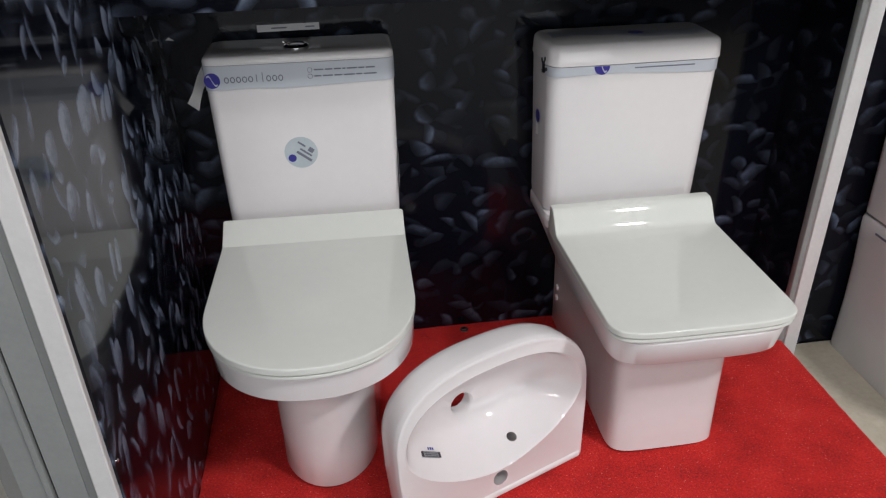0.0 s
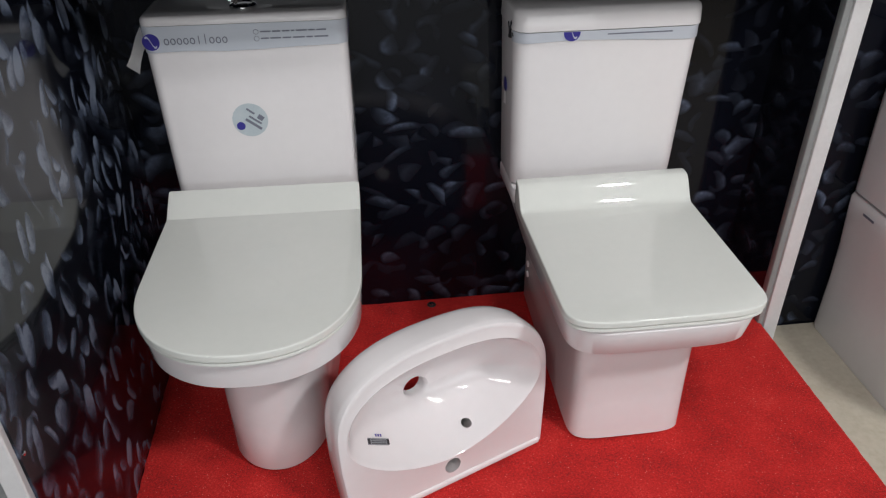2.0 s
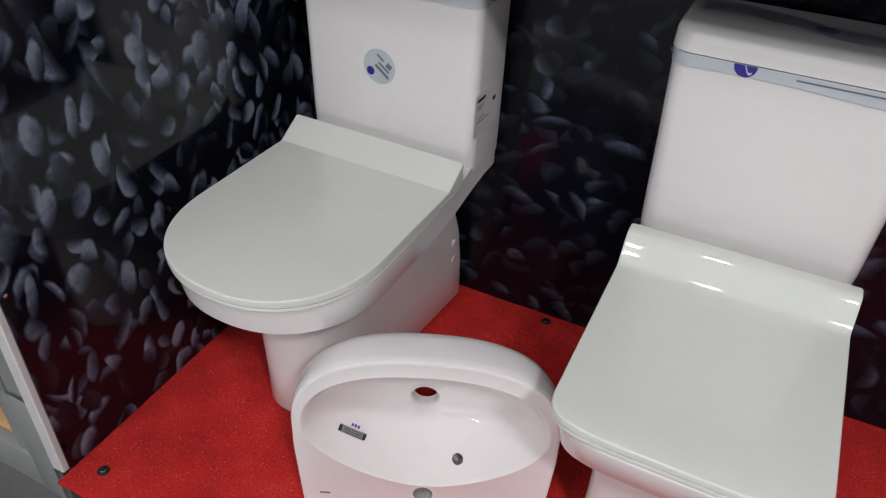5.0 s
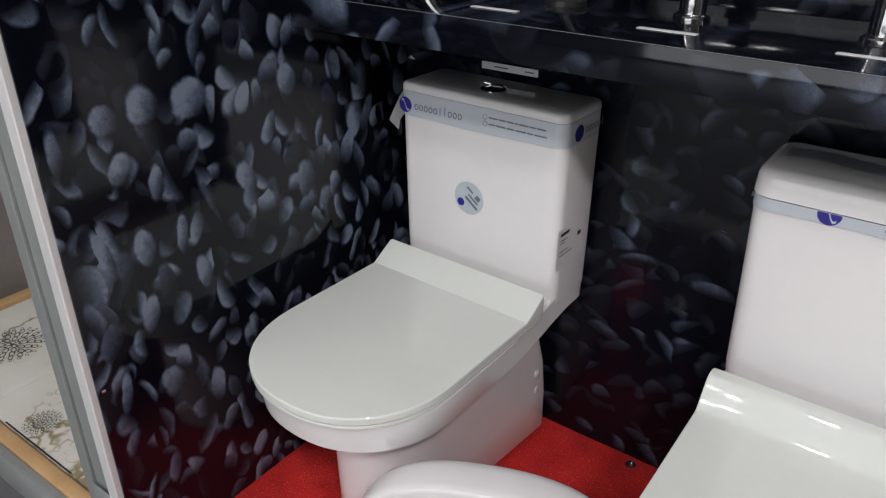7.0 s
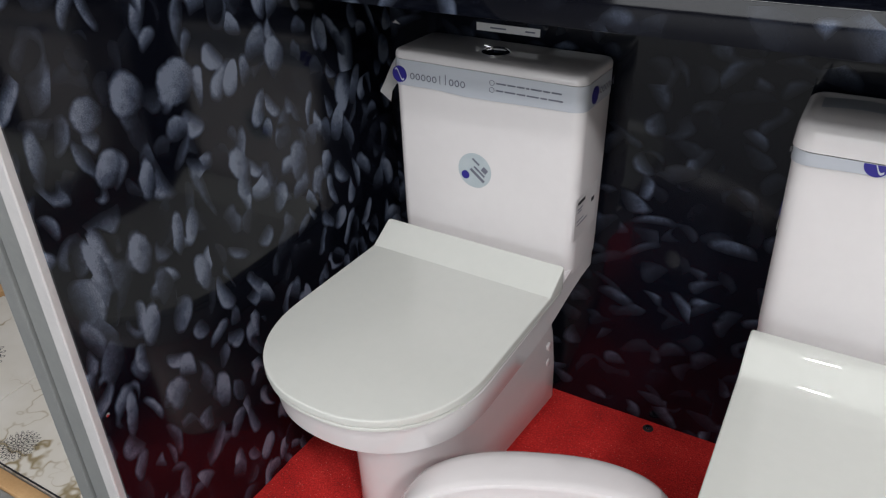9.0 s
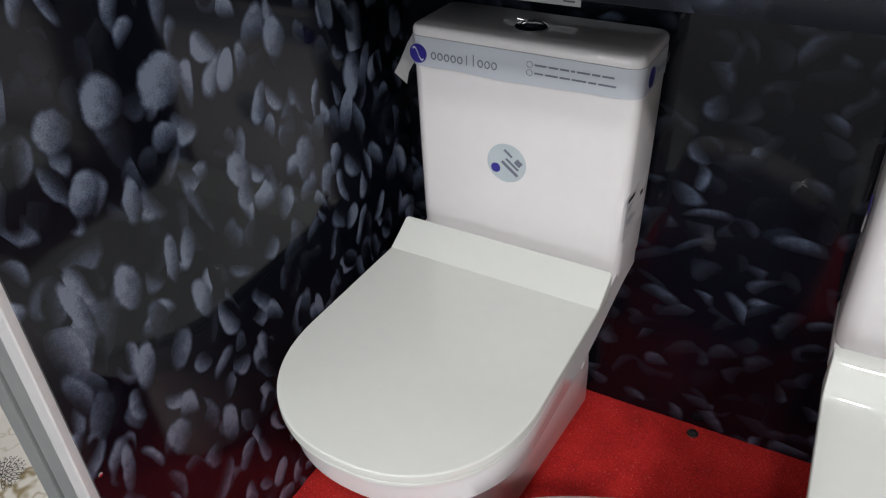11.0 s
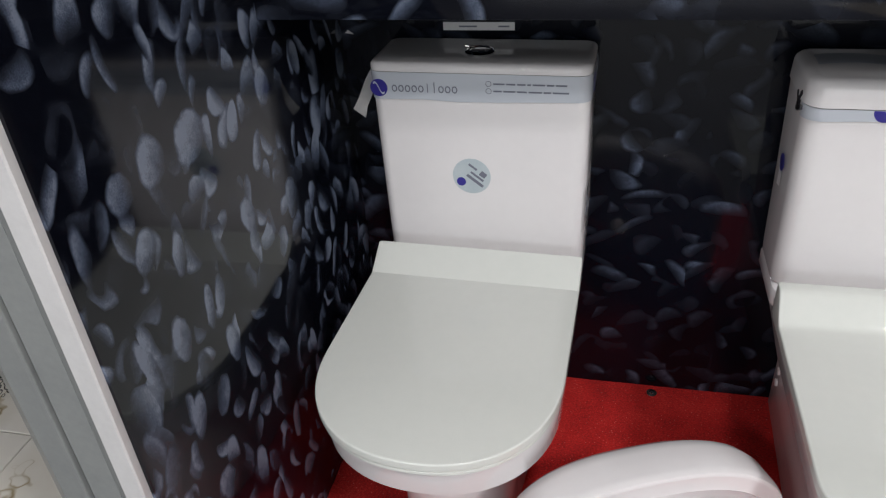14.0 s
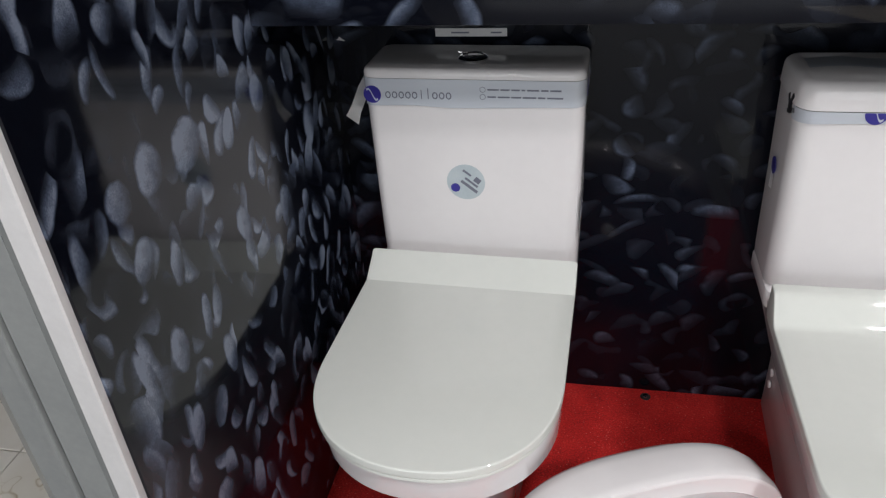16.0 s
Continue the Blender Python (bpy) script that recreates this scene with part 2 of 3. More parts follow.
_dots = node(CARPET, "ShaderNodeTexVoronoi", Scale=330.0, Randomness=1.0)
link(CARPET, node(CARPET, "ShaderNodeTexCoord").outputs["Object"], _dots.inputs["Vector"])
_pick = node(CARPET, "ShaderNodeSeparateColor")
link(CARPET, _dots.outputs["Color"], _pick.inputs[0])
_speck = math_node(CARPET, "MULTIPLY", math_node(CARPET, "GREATER_THAN", _pick.outputs[0], 0.92), math_node(CARPET, "LESS_THAN", _dots.outputs["Distance"], 0.30))
_mix = node(CARPET, "ShaderNodeMix")
_mix.data_type = "RGBA"
link(CARPET, math_node(CARPET, "MULTIPLY", _speck, _pick.outputs[1]), _mix.inputs[0])
link(CARPET, _red, _mix.inputs[6])
_mix.inputs[7].default_value = (0.95, 0.33, 0.27, 1)
link(CARPET, _mix.outputs[2], shader(CARPET).inputs["Base Color"])
bump(CARPET, math_node(CARPET, "ADD", _mid.outputs[0], _fine.outputs[0]), 0.8, 0.004)


# ---- mesh helpers ----
def finish(ob_name, bm, mat, parent=None, label="", angle=35):
    bmesh.ops.recalc_face_normals(bm, faces=bm.faces)
    me = bpy.data.meshes.new(ob_name)
    bm.to_mesh(me)
    bm.free()
    for p in me.polygons:
        p.use_smooth = True
    me.set_sharp_from_angle(angle=radians(angle))
    me.materials.append(mat)
    ob = new(ob_name, me)
    if parent is not None:
        ob.parent = parent
    if label:
        ob["label"] = label
    return ob


def part(name, bm, mat, parent, label="", angle=35):
    return finish(name, bm, mat, parent, label, angle)


def thing(name, label, category, loc=(0, 0, 0), rz=0, group="", kind=""):
    ob = new(name)
    ob.matrix_basis = pose(*loc, 0, 0, rz)
    return tagged(ob, label, category, group, kind)


def box(x0, x1, y0, y1, z0, z1, r=0.0, seg=2):
    bm = bmesh.new()
    bmesh.ops.create_cube(bm, size=1)
    for v in bm.verts:
        v.co = ((x0 + x1) / 2 + v.co.x * (x1 - x0), (y0 + y1) / 2 + v.co.y * (y1 - y0), (z0 + z1) / 2 + v.co.z * (z1 - z0))
    if r:
        bmesh.ops.bevel(bm, geom=bm.edges[:], offset=r, segments=seg, profile=0.5, affect="EDGES")
    return bm


def loft(rings, cap0=True, cap1=True):
    bm = bmesh.new()
    vs = [[bm.verts.new(p) for p in ring] for ring in rings]
    n = len(vs[0])
    for a, b in zip(vs, vs[1:]):
        for i in range(n):
            bm.faces.new((a[i], a[(i + 1) % n], b[(i + 1) % n], b[i]))
    if cap0:
        bm.faces.new(vs[0])
    if cap1:
        bm.faces.new(vs[-1])
    return bm


def lathe(profile, n=32, cap0=True, cap1=True):
    return loft([[(r * math.cos(2 * math.pi * i / n), r * math.sin(2 * math.pi * i / n), z) for i in range(n)] for r, z in profile], cap0, cap1)


def moved(bm, m):
    bmesh.ops.transform(bm, matrix=m, verts=bm.verts)
    return bm


def d_outline(yf, yb, hf, hb, ys, p, r=0.02, n=20):
    """A plan outline: straight back at yb, sides to ys, curved front to yf. p: 2 round, higher squarer."""
    half = []
    for i in range(5):
        a = math.pi / 2 * (1 - i / 4)
        half.append((hb - r + r * math.cos(a), yb - r + r * math.sin(a)))
    for i in range(1, 9):
        f = i / 9
        half.append((hb + (hf - hb) * f, (yb - r) + (ys - yb + r) * f))
    for i in range(n + 1):
        a = math.pi / 2 * i / n
        half.append((hf * math.cos(a) ** (2 / p) if i < n else 0.0, ys + (yf - ys) * math.sin(a) ** (2 / p)))
    return half + [(-x, y) for x, y in reversed(half[:-1])]


def inset_ring(outline, d, z):
    """The outline moved in by d, at height z."""
    n = len(outline)
    cx, cy = sum(p[0] for p in outline) / n, sum(p[1] for p in outline) / n
    out = []
    for i in range(n):
        (x0, y0), (x1, y1) = outline[i - 1], outline[(i + 1) % n]
        tx, ty = x1 - x0, y1 - y0
        k = math.hypot(tx, ty) or 1
        nx, ny = -ty / k, tx / k
        x, y = outline[i]
        if nx * (cx - x) + ny * (cy - y) < 0:
            nx, ny = -nx, -ny
        out.append((x + nx * d, y + ny * d, z))
    return out


def plate(outline, z0, z1, edge=0.004):
    rings = [inset_ring(outline, edge * 0.6, z0), inset_ring(outline, 0, z0 + edge * 0.6)]
    for i in range(5):
        a = math.pi / 2 * i / 4
        rings.append(inset_ring(outline, edge * (1 - math.cos(a)), z1 - edge + edge * math.sin(a)))
    return loft(rings)


def rounded_rect(x0, x1, y0, y1, r, n=5):
    out = []
    for cx, cy, a0 in ((x1 - r, y1 - r, 0), (x0 + r, y1 - r, 90), (x0 + r, y0 + r, 180), (x1 - r, y0 + r, 270)):
        for i in range(n + 1):
            a = radians(a0 + 90 * i / n)
            out.append((cx + r * math.cos(a), cy + r * math.sin(a)))
    return out


def ring_at(outline, z):
    return [(x, y, z) for x, y in outline]


def lid_mesh(outline, z0, z1, hinge_y, low_y, rise, smooth, edge=0.006):
    """A seat lid: a plate whose back rises to a raised hinge edge, by a straight crease or a soft wave."""
    bm = plate(outline, z0, z1, edge)
    steps = [low_y + (hinge_y - low_y) * i / 10 for i in range(0, 11)] if smooth else [low_y - 0.004, low_y, low_y + 0.004, hinge_y - 0.004]
    for y in steps:
        bmesh.ops.bisect_plane(bm, geom=bm.verts[:] + bm.edges[:] + bm.faces[:], plane_co=(0, y, 0), plane_no=(0, 1, 0))
    mid = (z0 + z1) / 2
    for v in bm.verts:
        if v.co.z > mid:
            f = min(1.0, max(0.0, (v.co.y - low_y) / (hinge_y - low_y)))
            v.co.z += rise * (f * f * (3 - 2 * f) if smooth else f)
    return bm


def flat_shape(points, thick):
    """A thin printed or stuck piece: a polygon in the xz plane, its face towards -y, lifted by thick."""
    return loft([[(x, 0, z) for x, z in points], [(x, -thick, z) for x, z in points]])


def ribbon(line, low, high, thick=0.0004):
    """A band of tape along a plan line of (x, y, share), from low(share) to high(share)."""
    rings, n = [], len(line)
    for k, (x, y, f) in enumerate(line):
        (x0, y0, _), (x1, y1, _) = line[max(k - 1, 0)], line[min(k + 1, n - 1)]
        d = math.hypot(x1 - x0, y1 - y0) or 1
        nx, ny = (y1 - y0) / d * thick, -(x1 - x0) / d * thick
        rings.append([(x, y, low(f)), (x + nx, y + ny, low(f)), (x + nx, y + ny, high(f)), (x, y, high(f))])
    return loft(rings)


def corner_line(hw, yf, r, n=6):
    """Left front corner, front and right front corner of a rounded box."""
    out = []
    for cx, a0 in ((-hw + r, math.pi), (hw - r, 1.5 * math.pi)):
        for i in range(n + 1):
            a = a0 + math.pi / 2 * i / n
            x = cx + r * math.cos(a)
            out.append((x, yf + r + r * math.sin(a), (x + hw) / (2 * hw)))
    return out[:n + 1] + [(-hw + r + (2 * hw - 2 * r) * f, yf, (r + (2 * hw - 2 * r) * f) / (2 * hw)) for f in (0.2, 0.4, 0.6, 0.8)] + out[n + 1:]


def lifted(rings, above, rise):
    """Raises the upper rings of a pan towards its back, where it runs up to the cistern."""
    for ring in rings:
        for k, (x, y, z) in enumerate(ring):
            if z > above:
                f = min(1.0, max(0.0, (y + 0.31) / 0.25))
                ring[k] = (x, y, z + rise * f * f * (3 - 2 * f) * min(1, (z - above) / 0.03))


def bar(x0, x1, z0, z1, thick=0.0004):
    return flat_shape([(x0, z0), (x1, z0), (x1, z1), (x0, z1)], thick)


def disc_points(cx, cz, r, n=28):
    return [(cx + r * math.cos(2 * math.pi * i / n), cz + r * math.sin(2 * math.pi * i / n)) for i in range(n)]


# ---- setting ----
FLOOR_Z = -0.10
BACK_RIGHT = 1.425
BACK_Y = -0.0245


def structure(name, bm, mat, label, category, angle=35):
    return tagged(finish(name, bm, mat, None, "", angle), label, category, kind="structure")


structure("floor", box(-4.2, 5.2, -7.2, 1.4, FLOOR_Z - 0.1, FLOOR_Z), GREY_FLOOR, "grey matt tiled showroom floor", "floor")
structure("ceiling", box(-4.2, 5.2, -7.2, 1.4, 2.8, 2.9), PLASTER, "white painted showroom ceiling", "ceiling")
structure("wall_south", box(-4.2, 5.2, -7.3, -7.2, FLOOR_Z, 2.8), WALL_PAINT, "grey brown painted far wall", "wall")
structure("wall_west", box(-4.3, -4.2, -7.2, 1.4, FLOOR_Z, 2.8), WALL_PAINT, "grey brown painted side wall", "wall")
structure("wall_east", box(5.2, 5.3, -7.2, 1.4, FLOOR_Z, 2.8), WALL_PAINT, "grey brown painted side wall", "wall")
structure("wall_north", box(-4.2, 5.2, 1.3, 1.4, FLOOR_Z, 2.8), WALL_PAINT, "grey brown painted wall behind the booths", "wall")

# booth panels
structure("wall_back", box(-0.05, BACK_RIGHT + 0.02, BACK_Y, 0.03, FLOOR_Z, 2.1), PANEL_BACK, "glossy black panel printed with blurred grey pebbles", "wall panel")
structure("wall_left", box(-0.036, 0.006, -0.838, BACK_Y - 0.0005, FLOOR_Z, 2.1), PANEL_SIDE, "glossy black side panel printed with grey pebbles", "wall panel")
structure("wall_right", box(BACK_RIGHT, BACK_RIGHT + 0.035, -0.212, BACK_Y - 0.0005, FLOOR_Z, 2.1), PANEL_STUB, "short glossy black side panel with pebble print", "wall panel")
structure("wall_next_booth", box(BACK_RIGHT + 0.037, 3.2, -0.14, -0.11, FLOOR_Z, 2.1), PANEL_BACK, "glossy black pebble panel of the next booth", "wall panel")

# right-hand edge profile
post = thing("edge_profile", "white lacquered aluminium edge profile of a black panel", "profile", (BACK_RIGHT + 0.015, -0.235, FLOOR_Z), kind="structure")
part("front_strip", box(-0.002, 0.034, -0.004, 0.02, 0, 2.18, 0.003), WHITE_PROFILE, post)
# Side face of the white profile, its shade put in as grey.
part("side_strip", box(-0.018, -0.003, 0.0, 0.02, 0, 2.18, 0.003), GREY_PROFILE, post, "side strip of the white profile, its shade painted grey")

# left-hand frame
frame_left = thing("panel_frame", "white and grey aluminium frame at the panel's front edge", "frame", (-0.004, -0.838, FLOOR_Z), kind="structure")
def upright(name, points, z0, mat, label=""):
    part(name, loft([[(x, y, z) for x, y in points] for z in (z0, 2.18)]), mat, frame_left, label, 20)


# the white strip follows the panel's slight lean
part("white_strip", loft([[(f, 0.02, z), (f, -0.010, z), (f - 0.002, -0.012, z), (-0.020, -0.012, z), (-0.022, -0.010, z), (-0.022, 0.02, z)] for f, z in ((0.006, 0.10), (0.006, 2.18))]), WHITE_PROFILE, frame_left, "white corner strip", 20)
upright("chamfer_strip", [(-0.0225, 0.02), (-0.0225, -0.009), (-0.036, -0.003), (-0.036, 0.02)], 0.0, GREY_PROFILE, "light grey bevelled strip")
upright("stile", [(-0.0365, 0.02), (-0.0365, -0.003), (-0.076, -0.003), (-0.076, 0.02)], 0.0, GREY_PROFILE, "grey upright")
upright("ridge", [(-0.079, 0.02), (-0.079, -0.007), (-0.080, -0.009), (-0.086, -0.009), (-0.088, -0.006), (-0.088, 0.02)], 0.0, GREY_PROFILE, "narrow raised grey ridge")
upright("outer_stile", [(-0.0885, 0.04), (-0.0885, -0.005), (-0.120, -0.004), (-0.152, 0.016), (-0.152, 0.04)], 0.0, GREY_PROFILE, "grey outer upright")
part("gap_strip", box(-0.079, -0.076, 0.0, 0.01, 0, 2.18), BLACK_RUBBER, frame_left, "dark joint gap")
part("foot_piece", box(-0.0755, -0.020, -0.013, -0.0095, 0.0, 0.27, 0.001), GREY_PROFILE, frame_left, "grey foot cover")

# platform and carpet
tagged(finish("platform", box(0.008, 1.420, -0.856, BACK_Y - 0.001, FLOOR_Z, -0.0075, 0.003), BLACK_RUBBER), "low black display platform under the carpet", "platform", kind="structure")
car = bmesh.new()
NX, NY = 140, 90
grid = []
for i in range(NX + 1):
    row = []
    for j in range(NY + 1):
        x, y = 0.0065 + (1.428 - 0.0065) * i / NX, -0.868 + (0.868 + BACK_Y - 0.0005) * j / NY
        z = 0.0012 * noise.noise((x * 9, y * 9, 0)) + 0.0006 * noise.noise((x * 60, y * 60, 3))
        if i in (0, NX) or j == 0:
            x += 0.0016 * noise.noise((x * 40, y * 40, 5))
            y += 0.0022 * noise.noise((x * 40, y * 40, 9))
            z -= 0.0015
        row.append(car.verts.new((x, y, z)))
    grid.append(row)
for i in range(NX):
    for j in range(NY):
        car.faces.new((grid[i][j], grid[i + 1][j], grid[i + 1][j + 1], grid[i][j + 1]))
low = [car.verts.new((v.co.x, v.co.y, -0.007)) for v in [grid[i][0] for i in range(NX + 1)] + [grid[NX][j] for j in range(1, NY + 1)]]
top = [grid[i][0] for i in range(NX + 1)] + [grid[NX][j] for j in range(1, NY + 1)]
for k in range(len(top) - 1):
    car.faces.new((top[k], low[k], low[k + 1], top[k + 1]))
structure("carpet", car, CARPET, "bright red needle felt carpet on the platform", "carpet", 60)


def carpet_bolt(x, y):
    b = thing("carpet_bolt", "small black screw with a washer in red carpet", "screw", (x, y, 0.0005), group="screws holding the carpet")
    part("washer", lathe([(0.0105, -0.001), (0.0115, 0.0006), (0.0105, 0.0018), (0.006, 0.0022)], 20), BLACK_RUBBER, b)
    part("head", lathe([(0.0062, 0.002), (0.0058, 0.0038), (0.003, 0.0052)], 16), CHROME, b, "dull metal screw head")


carpet_bolt(0.632, -0.049)
carpet_bolt(0.061, -0.814)


# ---- toilets ----
def tape_logo(parent, x, z, y, r, cut=False):
    pts = disc_points(x, z, r)
    if cut:
        pts = [(a, min(b, z + r * 0.1)) for a, b in pts]
    part("emblem", moved(flat_shape(pts, 0.0004), Matrix.Translation((0, y, 0))), TAPE_BLUE, parent, "round violet blue emblem")
    wave = [(x + r * (-0.62 + 1.24 * f), z + r * (0.50 - 1.0 * f + 0.34 * math.sin(f * 6.283))) for f in [i / 12 for i in range(13)]]
    band = [(p, q + r * 0.10) for p, q in wave] + [(p, q - r * 0.12) for p, q in reversed(wave)]
    if cut:
        band = [(p, min(q, z + r * 0.1)) for p, q in band if p > x - r * 0.2]
    if len(band) > 3:
        part("emblem_wave", moved(flat_shape(band, 0.0003), Matrix.Translation((0, y - 0.0004, 0))), TAPE, parent)


def ring_shape(cx, cz, rx, rz, w, thick=0.0003, n=20):
    """A flat upright ring or open oval of stroke w."""
    rings = []
    for y, f in ((0, 0), (-thick, 0), (-thick, w), (0, w)):
        rings.append([(cx + (rx - f) * math.cos(2 * math.pi * i / n), y, cz + (rz - f) * math.sin(2 * math.pi * i / n)) for i in range(n)])
    return loft(rings + rings[:1], False, False)


def joined(parts):
    bm = bmesh.new()
    for p in parts:
        me = bpy.data.meshes.new("piece")
        p.to_mesh(me)
        p.free()
        bm.from_mesh(me)
        bpy.data.meshes.remove(me)
    return bm


def wordmark(x0, x1, z0, h, n=10):
    """Open ovals and two thin strokes, as wide and high as the printed word."""
    step = (x1 - x0) / n
    made = [ring_shape(x0 + step * (k + 0.5), z0 + h / 2, step * 0.42, h / 2, 0.0020) for k in range(n) if k not in (5, 6)]
    for k, top in ((5, 1.25), (6, 1.5)):
        if k < n:
            x = x0 + step * (k + 0.5)
            made.append(bar(x - 0.0008, x + 0.0008, z0, z0 + h * top, 0.0003))
    return joined(made)


def round_toilet(loc, rz):
    t = thing("toilet", "white glazed close-coupled toilet with rounded closed lid", "toilet", loc, rz)
    # pan
    rings = []
    for z, yf, yb, hf, hb, ys, p in (
        (0.0011, -0.5400, -0.0380, 0.0980, 0.1220, -0.3940, 2.10), (0.0084, -0.5450, -0.0360, 0.1030, 0.1270, -0.3940, 2.10),
        (0.1050, -0.5460, -0.0380, 0.1020, 0.1260, -0.3940, 2.10), (0.1890, -0.5490, -0.0440, 0.1030, 0.1210, -0.3940, 2.10), (0.2415, -0.5520, -0.0540, 0.1040, 0.1140, -0.3940, 2.10),
        (0.2751, -0.5560, -0.0600, 0.1060, 0.1100, -0.3940, 2.10), (0.2940, -0.5660, -0.0600, 0.1120, 0.1140, -0.4040, 2.10),
        (0.3076, -0.5860, -0.0540, 0.1260, 0.1280, -0.4140, 2.20), (0.3171, -0.6200, -0.0480, 0.1540, 0.1500, -0.4340, 2.20),
        (0.3245, -0.6480, -0.0380, 0.1750, 0.1700, -0.4540, 2.20), (0.3344, -0.6615, -0.0300, 0.1835, 0.1810, -0.4690, 2.20), (0.3386, -0.6655, -0.0280, 0.1862, 0.1850, -0.4710, 2.20),
        (0.3843, -0.6720, -0.0235, 0.1875, 0.1825, -0.4790, 2.20), (0.3901, -0.6720, -0.0235, 0.1875, 0.1825, -0.4790, 2.20), (0.3938, -0.6680, -0.0235, 0.1830, 0.1790, -0.4790, 2.20)):
        rings.append(ring_at(d_outline(yf, yb, hf, hb, ys, p), z))
    lifted(rings, 0.275, 0.036)
    part("pan", loft(rings), CERAMIC, t)
    # deck behind the seat, under the cistern
    deck = [ring_at(rounded_rect(-0.1832 + i, 0.1832 - i, -0.185 + i, -0.023 - i, 0.02), z) for i, z in ((0.03, 0.3675), (0.003, 0.3715), (0.0, 0.377), (0.0, 0.400), (0.001, 0.403), (0.003, 0.4045))]
    part("deck", loft(deck), CERAMIC, t)
    o = d_outline(-0.684, -0.198, 0.191, 0.190, -0.480, 2.22, 0.006, 28)
    part("seat", plate([q[:2] for q in inset_ring(o, 0.0022, 0)], 0.3957, 0.4032, 0.0024), LID_WHITE, t)
    part("lid", lid_mesh(o, 0.4055, 0.4200, -0.204, -0.258, 0.0325, False, 0.003), LID_WHITE, t, "smooth matt white plastic lid", 25)
    # cistern
    rings = []
    for z, w, yf in ((0.4052, 0.1800, -0.156), (0.4075, 0.1828, -0.1600), (0.45, 0.1835, -0.162), (0.58, 0.1848, -0.164), (0.770, 0.186, -0.167)):
        rings.append(ring_at(rounded_rect(-w, w + 0.003, yf, -0.023, 0.022), z))
    cistern = part("cistern", loft(rings), CERAMIC, t)
    lid = []
    for z, g, r in ((0.7715, 0.004, 0.02), (0.7728, 0.0, 0.022), (0.779, 0.0, 0.022), (0.7835, 0.0012, 0.021), (0.7865, 0.004, 0.018), (0.7878, 0.009, 0.014)):
        lid.append(ring_at(rounded_rect(-0.1865 + g, 0.1895 - g, -0.169 + g, -0.0228 - g, r), z))
    part("cistern_lid", loft(lid), CERAMIC, t)
    btn = part("flush_button", moved(lathe([(0.026, 0), (0.026, 0.003), (0.022, 0.006), (0.019, 0.0062), (0.018, 0.0045), (0.004, 0.005)], 32), Matrix.Translation((-0.004, -0.105, 0.7876))), CHROME, t, "round chrome flush button")
    # Small chrome piece added for the button's glint; there is no lever.
    part("glint_piece", moved(box(-0.020, -0.002, -0.003, 0.003, 0.0, 0.004, 0.0015), Matrix.Translation((-0.014, -0.092, 0.7905)) @ pose(0, 0, 0, 0, 12, 18)), CHROME, t, "small chrome piece put in for a glint on the button")
    # protective tape round the cistern
    hw = 0.1868
    line = [(-hw, -0.130, 0)] + [(x + (0.003 if x > 0 else 0), y, f) for x, y, f in corner_line(hw, -0.1685, 0.023)] + [(hw + 0.003, -0.09, 1), (hw + 0.003, -0.044, 1)]
    tape = part("tape", ribbon(line, lambda f: 0.722 + 0.005 * f + 0.003 * math.sin(f * 9) * (1 if f < 0.5 else 0.4), lambda f: 0.772), TAPE, t, "pale blue grey printed protective tape", 60)
    y0 = -0.1690
    tape_logo(tape, -0.169, 0.7440, y0, 0.0155)
    part("wordmark", moved(wordmark(-0.147, -0.030, 0.7375, 0.0125), Matrix.Translation((0, y0, 0))), TAPE_GREY, tape, "row of open grey shapes in place of a printed word")
    for z, words in ((0.756, (0.019, 0.015, 0.014, 0.006, 0.020, 0.012, 0.018)), (0.7435, (0.014, 0.020, 0.016, 0.022, 0.012, 0.026))):
        part("notice_ring", moved(ring_shape(0.022, z, 0.0050, 0.0050, 0.0009), Matrix.Translation((0, y0, 0))), TAPE_GREY, tape)
        x = 0.030
        for w in words:
            part("notice_word", moved(bar(x, x + w, z - 0.0013, z + 0.0014), Matrix.Translation((0, y0, 0))), TAPE_GREY, tape)
            x += w + 0.0028
    side = pose(hw + 0.0036, -0.12, 0, 0, 0, 90)
    part("emblem", moved(flat_shape(disc_points(0.0, 0.747, 0.0155), 0.0004), side), TAPE_BLUE, tape, "round violet blue emblem")
    part("wordmark", moved(wordmark(0.022, 0.092, 0.741, 0.0125, 6), side), TAPE_GREY, tape)
    # torn tape end
    bm = bmesh.new()
    a = [bm.verts.new(p) for p in ((-hw - 0.001, -0.15, 0.769), (-hw - 0.012, -0.152, 0.751), (-hw - 0.026, -0.158, 0.719), (-hw - 0.040, -0.154, 0.697))]
    b = [bm.verts.new(p) for p in ((-hw - 0.001, -0.13, 0.729), (-hw - 0.008, -0.135, 0.719), (-hw - 0.014, -0.150, 0.701), (-hw - 0.022, -0.145, 0.677))]
    for k in range(3):
        bm.faces.new((a[k], a[k + 1], b[k + 1], b[k]))
    bmesh.ops.solidify(bm, geom=bm.faces[:], thickness=0.0006)
    part("torn_tape_end", bm, PAPER, t, "curled torn white tape end", 60)
    # round sticker
    st = part("sticker", moved(flat_shape(disc_points(-0.014, 0.582, 0.0345, 40), 0.0006), Matrix.Translation((0, -0.1640, 0))), STICKER, t, "round pale blue paper sticker")
    tilt = Matrix.Translation((-0.014, -0.1647, 0.582)) @ pose(0, 0, 0, 0, 38, 0)
